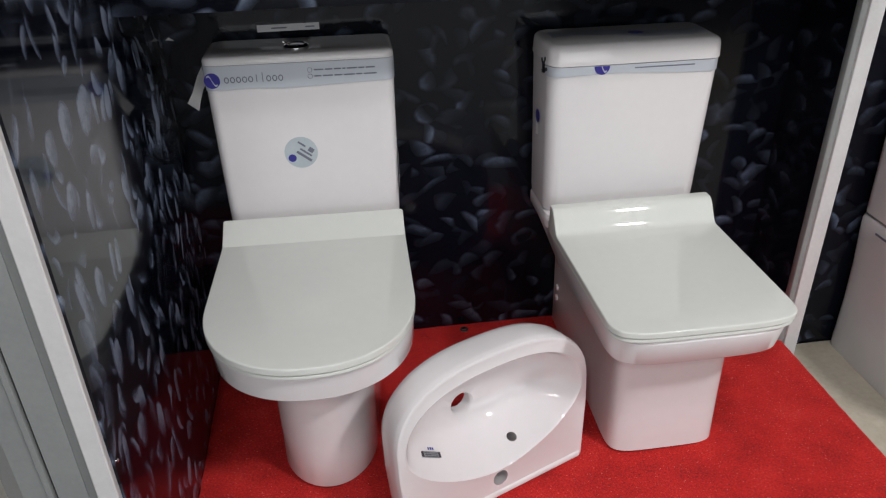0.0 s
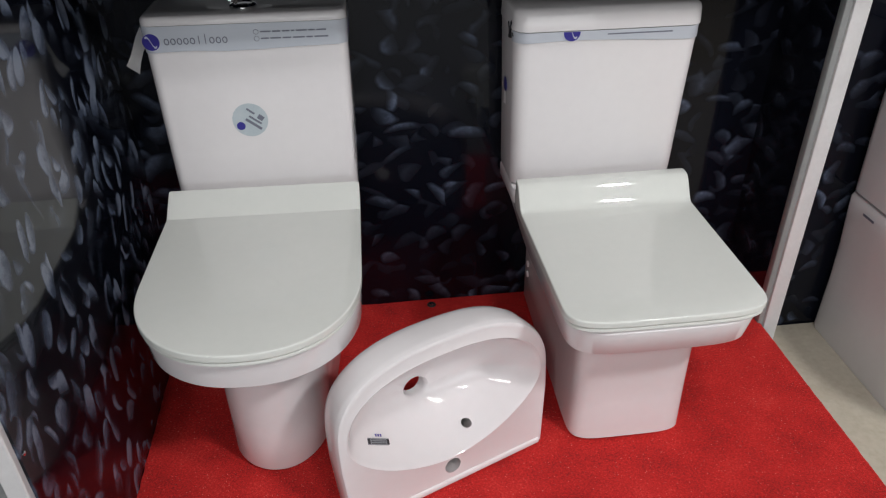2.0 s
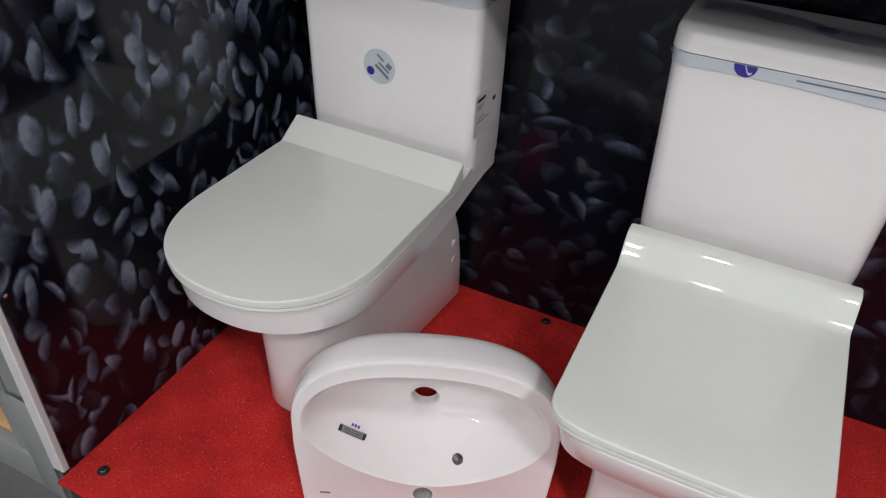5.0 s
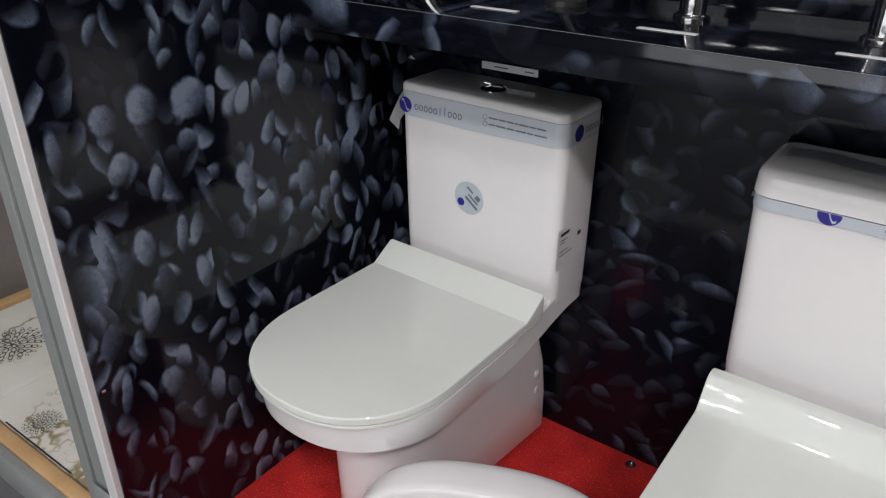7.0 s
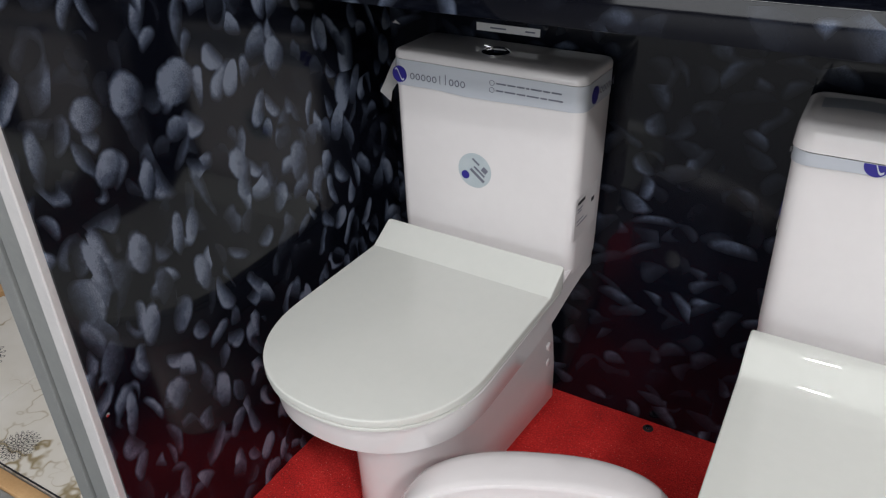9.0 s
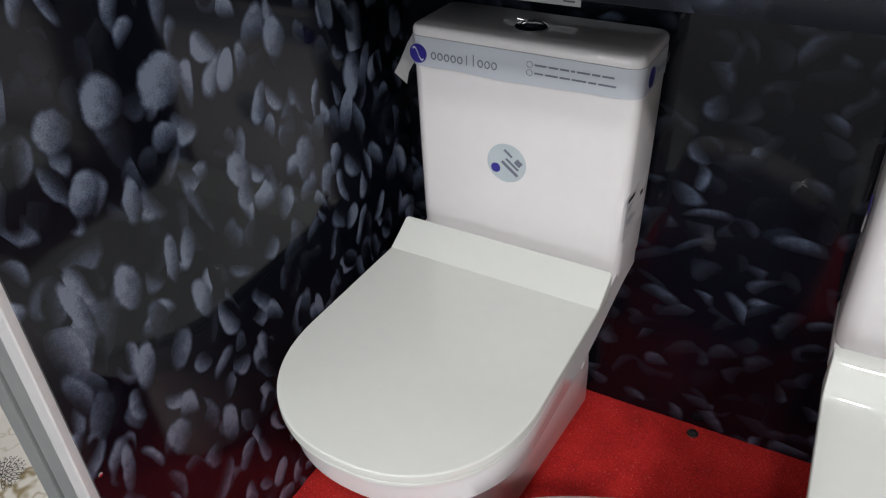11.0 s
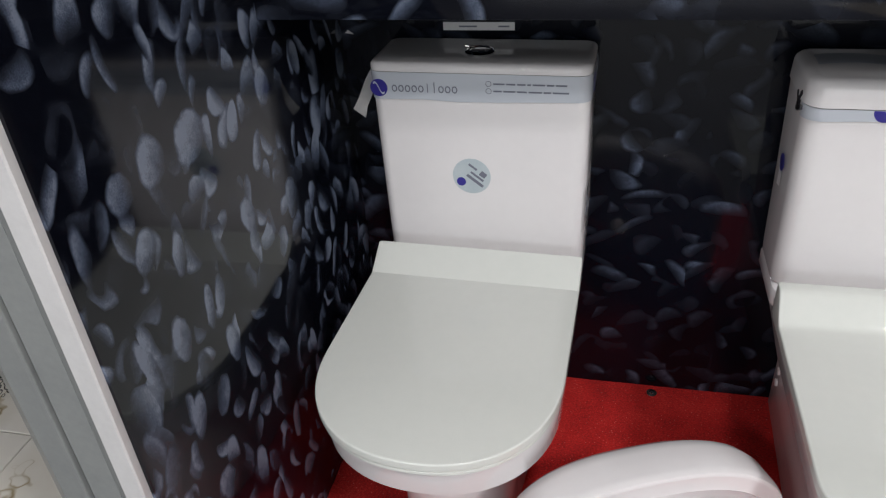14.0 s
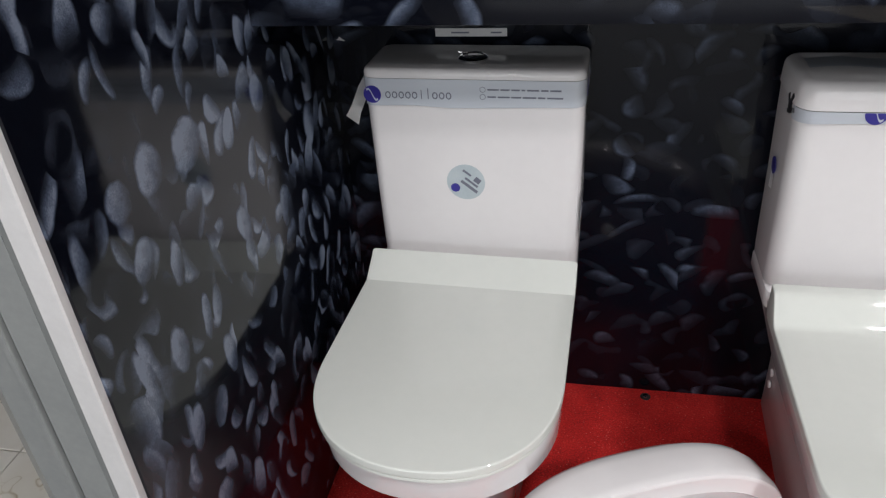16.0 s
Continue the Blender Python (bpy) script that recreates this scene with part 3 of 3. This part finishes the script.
    part("emblem", moved(flat_shape(disc_points(-0.008, -0.021, 0.0085, 20), 0.0003), tilt), TAPE_BLUE, st, "small blue emblem")
    for x0, x1, z in ((-0.008, 0.028, -0.006), (-0.006, 0.022, 0.004), (-0.018, 0.0, 0.014)):
        part("print_bar", moved(bar(x0, x1, z, z + 0.0055 if z < 0 else z + 0.004), tilt), TAPE_GREY, st)
    part("code_square", moved(bar(0.008, 0.02, 0.011, 0.021), tilt), TAPE_GREY, st, "small grey printed square")
    # data label on the cistern's side
    side = pose(0.1884, -0.118, 0, 0, 0, 90)
    lb = part("data_label", moved(bar(-0.045, 0.055, 0.4840, 0.5690, 0.0002), side), CERAMIC, t, "thin clear data label")
    side = pose(0.1889, -0.118, 0, 0, 0, 90)
    part("print_bar", moved(bar(-0.036, -0.004, 0.5540, 0.5600), side), BLACK_INK, lb)
    part("print_mark", moved(bar(0.03, 0.042, 0.5340, 0.5420), side), BLACK_INK, lb)
    for z, x1 in ((0.5440, -0.012), (0.5380, -0.018), (0.5200, -0.006), (0.5120, 0.012)):
        part("print_line", moved(bar(-0.036, x1, z, z + 0.0022), side), TAPE_GREY, lb)
    for z in (0.168, 0.125):
        part("bolt_cap", moved(lathe([(0.0095, -0.002), (0.0095, 0.0018), (0.007, 0.003)], 18), Matrix.Translation((0.1225, -0.082, z)) @ pose(0, 0, 0, 0, 90, 0)), CERAMIC, t, "white plastic bolt cap")
    return t


def square_toilet(loc):
    t = thing("toilet", "white glazed close-coupled toilet with squared closed lid", "toilet", loc)
    rings = []
    for z, yf, yb, hf, hb, ys, p in (
        (0.0010, -0.5460, -0.0235, 0.1130, 0.1000, -0.4760, 5.00), (0.0081, -0.5520, -0.0235, 0.1180, 0.1040, -0.4760, 5.00),
        (0.1222, -0.5520, -0.0235, 0.1160, 0.1040, -0.4760, 5.00), (0.2240, -0.5520, -0.0235, 0.1160, 0.1060, -0.4760, 5.00),
        (0.2504, -0.5550, -0.0235, 0.1185, 0.1080, -0.4760, 5.00), (0.2606, -0.5620, -0.0235, 0.1240, 0.1120, -0.4810, 4.80),
        (0.2708, -0.5830, -0.0235, 0.1350, 0.1200, -0.4910, 4.60), (0.2850, -0.6070, -0.0235, 0.1500, 0.1360, -0.5060, 4.40), (0.2973, -0.6250, -0.0235, 0.1600, 0.1520, -0.5210, 4.40),
        (0.3059, -0.6345, -0.0235, 0.1642, 0.1640, -0.5330, 4.60), (0.3100, -0.6390, -0.0235, 0.1665, 0.1680, -0.5360, 4.60), (0.3583, -0.6510, -0.0235, 0.1695, 0.1740, -0.5510, 4.50),
        (0.3634, -0.6510, -0.0235, 0.1695, 0.1740, -0.5510, 4.50), (0.3675, -0.6460, -0.0235, 0.1650, 0.1700, -0.5510, 4.50)):
        rings.append(ring_at(d_outline(yf, yb, hf, hb, ys, p), z))
    lifted(rings, 0.266, 0.036)
    part("pan", loft(rings), CERAMIC, t)
    deck = [ring_at(rounded_rect(-0.178 + i, 0.178 - i, -0.19 + i, -0.023 - i, 0.02), z) for i, z in ((0.03, 0.355), (0.003, 0.359), (0.0, 0.366), (0.0, 0.389), (0.002, 0.394), (0.006, 0.396))]
    part("deck", loft(deck), CERAMIC, t)
    o = d_outline(-0.655, -0.220, 0.180, 0.182, -0.572, 4.6, 0.006, 28)
    part("seat", plate([q[:2] for q in inset_ring(o, 0.0022, 0)], 0.3695, 0.3777, 0.0026), LID_WHITE, t)
    part("lid", lid_mesh(o, 0.3797, 0.3930, -0.240, -0.288, 0.047, True, 0.003), LID_WHITE, t, "smooth white plastic lid with a wave at its hinge", 40)
    rings = []
    for z, w, yf in ((0.397, 0.172, -0.163), (0.400, 0.178, -0.174), (0.42, 0.1795, -0.177), (0.57, 0.1825, -0.182), (0.733, 0.187, -0.188)):
        rings.append(ring_at(rounded_rect(-w, w, yf, -0.023, 0.03), z))
    part("cistern", loft(rings), CERAMIC, t)
    lid = []
    for z, g, r in ((0.7345, 0.003, 0.03), (0.7360, 0.0, 0.031), (0.764, 0.0015, 0.03), (0.7715, 0.004, 0.028), (0.7760, 0.010, 0.022), (0.7775, 0.018, 0.016)):
        lid.append(ring_at(rounded_rect(-0.1895 + g, 0.1895 - g, -0.192 + g, -0.0228 - g, r), z))
    part("cistern_lid", loft(lid), CERAMIC, t)
    # tape below the lid
    line = corner_line(0.1873, -0.1892, 0.031)
    tape = part("tape", ribbon(line, lambda f: 0.7125 + 0.004 * math.sin(f * 5), lambda f: 0.7338), TAPE, t, "pale blue grey printed protective tape", 60)
    tape_logo(tape, -0.077, 0.7315, -0.1898, 0.0165, True)
    part("notice_line", moved(bar(-0.006, 0.125, 0.7245, 0.727), Matrix.Translation((0, -0.1898, 0))), TAPE_GREY, tape, "fine unreadable printed line")
    # tape lying over the cistern lid
    bm = bmesh.new()
    ups = []
    for i in range(25):
        f = i / 24
        x = -0.165 + 0.335 * f
        y = -0.095 - 0.035 * f + 0.012 * math.sin(f * 7)
        z = 0.7782 + 0.0018 * abs(math.sin(f * 11))
        ups.append((bm.verts.new((x, y - 0.022, z)), bm.verts.new((x, y, z + 0.0025 * abs(math.sin(f * 8 + 1)))), bm.verts.new((x, y + 0.024, z))))
    for a, b in zip(ups, ups[1:]):
        bm.faces.new((a[0], b[0], b[1], a[1]))
        bm.faces.new((a[1], b[1], b[2], a[2]))
    bmesh.ops.solidify(bm, geom=bm.faces[:], thickness=0.0003)
    over = part("loose_tape", bm, TAPE, t, "crinkled tape lying over the cistern lid", 60)
    part("emblem", moved(loft([[(0.016 * math.cos(a), 0.011 * math.sin(a), z) for a in [2 * math.pi * i / 24 for i in range(24)]] for z in (0, 0.0004)]), Matrix.Translation((0.012, -0.128, 0.7835))), TAPE_BLUE, over)
    # black knotted thread and blue emblem at the side
    for k, (y, z, ang) in enumerate(((-0.146, 0.734, 35), (-0.141, 0.727, -40), (-0.148, 0.721, 70))):
        part("black_thread", moved(box(-0.0010, 0.0050, -0.0045, 0.0025, -0.0140, 0.0180, 0.00), Matrix.Translation((-0.1895, y, z)) @ pose(0, 0, 0, ang, 0, 0)), BLACK_INK, t, "knotted black thread end")
    side = pose(-0.1862, -0.105, 0, 0, 0, -90)
    part("side_emblem", moved(flat_shape(disc_points(0.0, 0.605, 0.015), 0.0006), side), TAPE_BLUE, t, "violet blue emblem on a tape scrap")
    part("tape_scrap", moved(flat_shape([(-0.010, 0.560), (0.012, 0.565), (0.008, 0.605), (-0.010, 0.60)], 0.0003), side), PAPER, t)
    for z in (0.130, 0.100):
        part("bolt_cap", moved(lathe([(0.0085, -0.002), (0.0085, 0.0018), (0.006, 0.003)], 18), Matrix.Translation((-0.109, -0.085, z)) @ pose(0, 0, 0, 0, -90, 0)), CERAMIC, t, "white plastic bolt cap")
    return t


round_toilet((0.2885, -0.002, 0), -1.6)
square_toilet((0.978, -0.002, 0))


# ---- washbasin standing on its back edge ----
def washbasin(loc, rz, lean):
    b = new("washbasin")
    b.matrix_basis = pose(*loc, 0, 0, rz) @ pose(0, 0, 0, lean, 0, 0)
    tagged(b, "small white ceramic washbasin standing on its back edge", "washbasin")
    W, D, W0 = 0.220, 0.346, 0.190
    cu, cw = 0.0, 0.190

    def inside(u, w, s, p):
        hw, top, base = W - s, D - s, s
        if w < base or abs(u) > hw * (0.955 + 0.045 * min(1, max(0, (w - base) / 0.14))):
            return False
        return w <= W0 or (abs(u) / hw) ** p + ((w - W0) / (top - W0)) ** p <= 1

    def bowl_in(u, w, s):
        a, up, down = 0.197 - s, 0.120 - s, 0.120 - s
        p, h = (2.35, up) if w > cw else (1.7, down)
        return (abs(u) / a) ** p + (abs(w - cw) / h) ** p <= 1

    N = 120
    angles = [2 * math.pi * i / N for i in range(N)]

    def radial(test):
        out = []
        for a in angles:
            lo, hi = 0.0, 0.5
            for _ in range(26):
                m = (lo + hi) / 2
                if test(cu + m * math.cos(a), cw + m * math.sin(a)):
                    lo = m
                else:
                    hi = m
            out.append(lo)
        return out

    def ring(r, depth, scale=1.0, du=0.0, dw=0.0):
        return [(cu + du + scale * q * math.cos(a), depth, cw + dw + scale * q * math.sin(a)) for q, a in zip(r, angles)]

    edge, bowl = radial(lambda u, w: inside(u, w, 0.0, 2.5)), radial(lambda u, w: bowl_in(u, w, 0.0))
    rim = radial(lambda u, w: inside(u, w, 0.0075, 2.5))
    hole = [0.023] * N
    rings = [ring(hole, 0.134, 1, -0.008, -0.037), ring(hole, 0.126, 1.02, -0.008, -0.037), ring(hole, 0.121, 1.2, -0.008, -0.037), ring(bowl, 0.114, 0.34, -0.004, -0.026), ring(bowl, 0.100, 0.52, 0, -0.015), ring(bowl, 0.078, 0.68, 0, -0.007),
             ring(bowl, 0.050, 0.82, 0, -0.002), ring(bowl, 0.034, 0.90), ring(bowl, 0.019, 0.955), ring(bowl, 0.0095, 0.985), ring(bowl, 0.0035, 1.003), ring(bowl, 0.0005, 1.016), ring(bowl, -0.0008, 1.028), ring(bowl, 0.0, 1.045)]
    rings += [ring(radial(lambda u, w: inside(u, w, 0.0095, 2.5)), 0.0), ring(rim, 0.0), ring(radial(lambda u, w: inside(u, w, 0.0035, 2.5)), 0.0018), ring(radial(lambda u, w: inside(u, w, 0.0012, 2.5)), 0.007), ring(edge, 0.014),
              ring(edge, 0.055, 0.992), ring(edge, 0.072, 0.965), ring(edge, 0.086, 0.90), ring(bowl, 0.104, 0.92), ring(bowl, 0.132, 0.70), ring(bowl, 0.148, 0.42, -0.004, -0.022), ring(hole, 0.150, 1.3, -0.008, -0.037), ring(hole, 0.150, 1, -0.008, -0.037)]
    # the underside stays clear of the floor edge
    rings.append(rings[0])
    bm = bmesh.new()
    vs = [[bm.verts.new(p) for p in r] for r in rings[:-1]]
    for k in range(len(vs)):
        a, c = vs[k], vs[(k + 1) % len(vs)]
        for i in range(N):
            bm.faces.new((a[i], a[(i + 1) % N], c[(i + 1) % N], c[i]))
    body = part("body", bm, CERAMIC, b, "", 40)
    # bored tap hole and overflow
    for u, v, w, r, d, tip in ((0.0, 0.0, 0.046, 0.017, 0.06, -90), (0.056, 0.030, 0.102, 0.0095, 0.05, -128)):
        cut = new("cutter", bpy.data.meshes.new("cutter"))
        cb = moved(lathe([(r, -0.03), (r, d)], 28), Matrix.Translation((u, v, w)) @ pose(0, 0, 0, tip, 0, 0))
        bmesh.ops.recalc_face_normals(cb, faces=cb.faces)
        cb.to_mesh(cut.data)
        cb.free()
        cut.data.materials.append(DARK_HOLE)
        cut.parent = b
        mod = body.modifiers.new("bore", "BOOLEAN")
        mod.operation, mod.object, mod.solver, mod.material_mode = "DIFFERENCE", cut, "EXACT", "TRANSFER"
        bpy.context.view_layer.update()
        done = bpy.data.meshes.new_from_object(body.evaluated_get(bpy.context.evaluated_depsgraph_get()))
        body.modifiers.clear()
        body.data = done
        bpy.data.objects.remove(cut)
    # raised lip along the back edge
    part("back_lip", box(-0.203, 0.203, -0.0036, 0.014, 0.0006, 0.0165, 0.006, 4), CERAMIC, b)
    bpy.context.view_layer.update()
    hit, spot, normal, _ = body.ray_cast(Vector((-0.127, -0.1, 0.134)), Vector((0, 1, 0)))
    ax = (Vector((1, 0.1, -0.60)) - normal * normal.dot(Vector((1, 0.1, -0.60)))).normalized()
    up = normal.cross(ax) * -1
    seat = Matrix.Translation(spot + normal * 0.0012) @ Matrix((ax, -normal, up)).transposed().to_4x4()
    lbl = part("label", moved(bar(-0.027, 0.027, -0.0065, 0.0065, 0.0006), seat), LABEL_GREY, b, "small grey printed label")
    for x in (-0.0235, 0.0235):
        part("dark_end", moved(bar(x - 0.003, x + 0.003, -0.0052, 0.0052, 0.0003), seat @ Matrix.Translation((0, -0.0007, 0))), BLACK_INK, lbl)
    for z in (-0.0035, 0.0, 0.0035):
        part("print_line", moved(bar(-0.018, 0.018, z, z + 0.0011), seat @ Matrix.Translation((0, -0.0007, 0))), BLACK_INK, lbl)
    part("paper_slip", moved(bar(-0.012, 0.018, -0.0175, -0.0072, 0.0005), seat), PAPER, lbl, "white paper strip above the grey label")
    for x in (-0.004, 0.002, 0.008):
        part("print_mark", moved(bar(x - 0.002, x + 0.002, -0.0145, -0.0095, 0.0003), seat @ Matrix.Translation((0, -0.0006, 0))), TAPE_BLUE, lbl)
    part("stamp_mark", moved(bar(-0.178, -0.160, 0.031, 0.035, 0.0003), Matrix.Translation((0, -0.0001, 0))), TAPE_GREY, b, "tiny grey factory mark")
    return b


washbasin((0.610, -0.620, 0.001), 23.0, -4)


# ---- shelf above the toilets ----
shelf = thing("shelf", "thick glossy black shelf with pebble print", "shelf", (0, 0, 0))
part("board", box(0.0065, BACK_RIGHT - 0.002, -0.350, BACK_Y - 0.0005, 0.911, 0.967, 0.0015), PANEL_SHELF, shelf)
part("edge_trim", box(0.008, BACK_RIGHT - 0.004, -0.3506, -0.3502, 0.9662, 0.9667), GREY_PROFILE, shelf, "thin bright worn edge")


def price_tag(x0, x1, y, z0, z1):
    p = thing("price_tag", "narrow white paper price tag on black panel", "price tag", ((x0 + x1) / 2, y, z0), group="price tags")
    w = (x1 - x0) / 2
    part("paper", moved(bar(-w, w, 0, z1 - z0, 0.0008), Matrix.Identity(4)), PAPER, p)
    part("print_bar", moved(bar(-w * 0.55, -w * 0.05, (z1 - z0) * 0.38, (z1 - z0) * 0.58, 0.0003), Matrix.Translation((0, -0.0008, 0))), TAPE_GREY, p)
    part("print_bar", moved(bar(w * 0.55, w * 0.85, (z1 - z0) * 0.38, (z1 - z0) * 0.58, 0.0003), Matrix.Translation((0, -0.0008, 0))), TAPE_GREY, p)


price_tag(0.201, 0.330, BACK_Y - 0.001, 0.801, 0.8155)
price_tag(0.912, 1.036, BACK_Y - 0.001, 0.833, 0.849)

scrap = thing("paper_scrap", "tiny torn white paper scrap on the black panel", "paper scrap", (0.020, BACK_Y - 0.001, 0.795))
part("scrap", flat_shape([(-0.008, 0.0), (0.010, -0.002), (0.004, 0.002), (-0.001, 0.006), (-0.004, 0.002)], 0.0008), PAPER, scrap)
screw = thing("panel_screw", "small bright screw head at the panel's front edge", "screw", (0.0065, -0.828, 0.405))
part("head", moved(lathe([(0.0035, -0.001), (0.0035, 0.0012), (0.002, 0.002)], 14), pose(0, 0, 0, 0, 90, 0)), CHROME, screw)

for x in (0.080, 0.339, 0.617, 0.872):
    s = thing("price_strip", "narrow white price strip lying on the glossy shelf", "price tag", (x + 0.04, -0.268, 0.9675), group="price strips on the shelf")
    part("strip", box(-0.042, 0.042, -0.006, 0.006, 0, 0.0012, 0.0004), PAPER, s)


def tap(x, y):
    t = thing("tap", "polished chrome pillar tap standing on the shelf", "tap", (x, y, 0.9672), group="taps on the shelf")
    part("base_ring", lathe([(0.027, 0), (0.027, 0.004), (0.024, 0.007), (0.021, 0.008)], 32), CHROME, t)
    part("body", lathe([(0.0195, 0.007), (0.0195, 0.14), (0.0215, 0.145), (0.0215, 0.19), (0.017, 0.197)], 32), CHROME, t)
    part("spout", moved(lathe([(0.011, 0), (0.011, 0.12), (0.009, 0.123)], 24), Matrix.Translation((0, -0.01, 0.13)) @ pose(0, 0, 0, 80, 0, 0)), CHROME, t)
    part("handle", moved(box(-0.006, 0.006, -0.012, 0.07, 0, 0.008, 0.003), Matrix.Translation((0, 0, 0.2)) @ pose(0, 0, 0, 18, 0, 0)), CHROME, t)


for x, y in ((0.165, -0.16), (0.651, -0.155), (0.903, -0.155)):
    tap(x, y)
dish = thing("black_stand", "round black plastic stand on the shelf", "stand", (0.445, -0.16, 0.9672))
part("foot", lathe([(0.034, 0), (0.034, 0.008), (0.03, 0.012), (0.012, 0.016), (0.012, 0.16)], 32), BLACK_RUBBER, dish)

# ---- neighbouring booths ----
third = thing("toilet", "white glazed toilet standing on beige tiles beside the booth", "toilet", (1.80, -0.145, FLOOR_Z))
rings = [ring_at(d_outline(yf, -0.004, hf, hf * 0.98, -0.30, p), z) for z, yf, hf, p in
         ((0.002, -0.46, 0.165, 3.0), (0.02, -0.47, 0.170, 3.0), (0.16, -0.48, 0.168, 2.6), (0.27, -0.55, 0.172, 2.4), (0.36, -0.62, 0.180, 2.3), (0.40, -0.63, 0.182, 2.3), (0.41, -0.62, 0.176, 2.3))]
part("pan", loft(rings), CERAMIC, third)
part("seat", plate(d_outline(-0.635, -0.19, 0.183, 0.183, -0.42, 2.1), 0.412, 0.424), LID_WHITE, third)
part("lid", plate(d_outline(-0.638, -0.19, 0.185, 0.185, -0.42, 2.1), 0.426, 0.445), LID_WHITE, third)
part("cistern", loft([ring_at(rounded_rect(-w, w, -0.17, -0.004, 0.03), z) for z, w in ((0.411, 0.168), (0.42, 0.178), (0.60, 0.184), (0.80, 0.186))]), CERAMIC, third)
part("cistern_lid", loft([ring_at(rounded_rect(-0.19 + g, 0.19 - g, -0.175 + g, -0.004 - g, 0.03), z) for z, g in ((0.802, 0.002), (0.805, 0), (0.83, 0), (0.838, 0.006), (0.84, 0.014))]), CERAMIC, third)
part("maker_mark", moved(bar(-0.02, 0.02, 0.385, 0.391, 0.0004), pose(-0.1835, -0.10, 0, 0, 0, -90)), TAPE_GREY, third)

# beige tiles on the right, grey tiles in front
base = structure("pavement_right", box(1.43, 3.2, -3.2, -0.142, FLOOR_Z + 0.0005, FLOOR_Z + 0.002), GROUT, "grout bed of the beige tiled floor", "floor")
for i in range(3):
    for j in range(5):
        x0, y1 = 1.432 + i * 0.602, -0.144 - j * 0.602
        part("tile", box(x0, min(x0 + 0.6, 3.198), y1 - 0.6, y1, FLOOR_Z + 0.0022, FLOOR_Z + 0.006, 0.001, 1), BEIGE_TILE, base)

# low tile display left of the frame
disp = thing("tile_display", "low display tray with ornamented cream tiles in a beech frame", "tile display", (0, 0.02, FLOOR_Z + 0.03))
part("front_fascia", box(-1.25, -0.088, -0.8685, -0.846, -0.03, 0.062, 0.003), GREY_PROFILE, disp, "grey front board")
part("front_rail", box(-1.25, -0.123, -0.845, -0.814, 0.0, 0.070, 0.003), WOOD, disp, "pale beech rail")
part("side_rail", box(-1.165, -1.125, -0.813, -0.02, 0.0, 0.075, 0.003), WOOD, disp, "pale beech rail")
part("tray_bed", box(-1.124, -0.15, -0.812, -0.03, -0.03, 0.056), GROUT, disp)


def ornament(cx, cy, r, z):
    """A rosette of scrolls and petals, printed in black."""
    bm = bmesh.new()
    for ringn, (rad, n, size) in enumerate(((0.12, 5, 0.13), (0.34, 9, 0.15), (0.56, 13, 0.15), (0.76, 18, 0.13), (0.93, 24, 0.08))):
        for k in range(n):
            a = 2 * math.pi * (k + 0.5 * (ringn % 2)) / n
            px, py = cx + rad * r * math.cos(a), cy + rad * r * math.sin(a)
            outer, inner = [], []
            for q in range(14):
                b = 2 * math.pi * q / 14
                ex, ey = size * r * math.cos(b), size * r * 0.62 * math.sin(b)
                for store, f in ((outer, 1.0), (inner, 0.66)):
                    store.append(bm.verts.new((px + f * (ex * math.cos(a) - ey * math.sin(a)), py + f * (ex * math.sin(a) + ey * math.cos(a)), z)))
            for q in range(14):
                bm.faces.new((outer[q], outer[(q + 1) % 14], inner[(q + 1) % 14], inner[q]))
    bmesh.ops.solidify(bm, geom=bm.faces[:], thickness=0.0004)
    return bm


for i, (x0, x1) in enumerate(((-1.115, -0.714), (-0.711, -0.310), (-0.307, -0.16))):
    for j, (y0, y1) in enumerate(((-0.808, -0.410), (-0.407, -0.022))):
        tl = part("tile", box(x0, x1, y0, y1, 0.0565, 0.066, 0.0015, 1), VEIN_TILE, disp, "cream tile with brown veins")
        if i < 2:
            part("ornament", ornament((x0 + x1) / 2 + (0.0 if i == 0 else -0.03), y0 + (0.17 if i == 0 else 0.052), 0.085 if i == 0 else 0.045, 0.0664), BLACK_INK, tl, "black filigree ornament")
            if i == 1:
                part("ornament_frame", box(x0 + 0.10, x1 - 0.02, y0 + 0.0, y0 + 0.004, 0.0662, 0.0668), BLACK_INK, tl)
structure("wall_left_booth", box(-1.35, -1.2, -0.9, 1.299, FLOOR_Z, 2.1), WALL_PAINT, "grey brown panel of the neighbouring booth", "wall panel")

# ceiling lamps, all out of view; the wide panels are added
for lx, ly, watts, size in LAMPS:
    l = thing("ceiling_light", "square white recessed ceiling light panel, added out of view" if size > 0.2 else "small square white ceiling spotlight", "ceiling light", (lx, ly, 2.8), group="ceiling lights")
    h = size / 2
    part("frame", box(-h - 0.03, h + 0.03, -h - 0.03, h + 0.03, -0.02, -0.001, 0.004), WHITE_PROFILE, l)
    part("diffuser", box(-h, h, -h, h, -0.024, -0.0205), LAMP_GLOW, l)
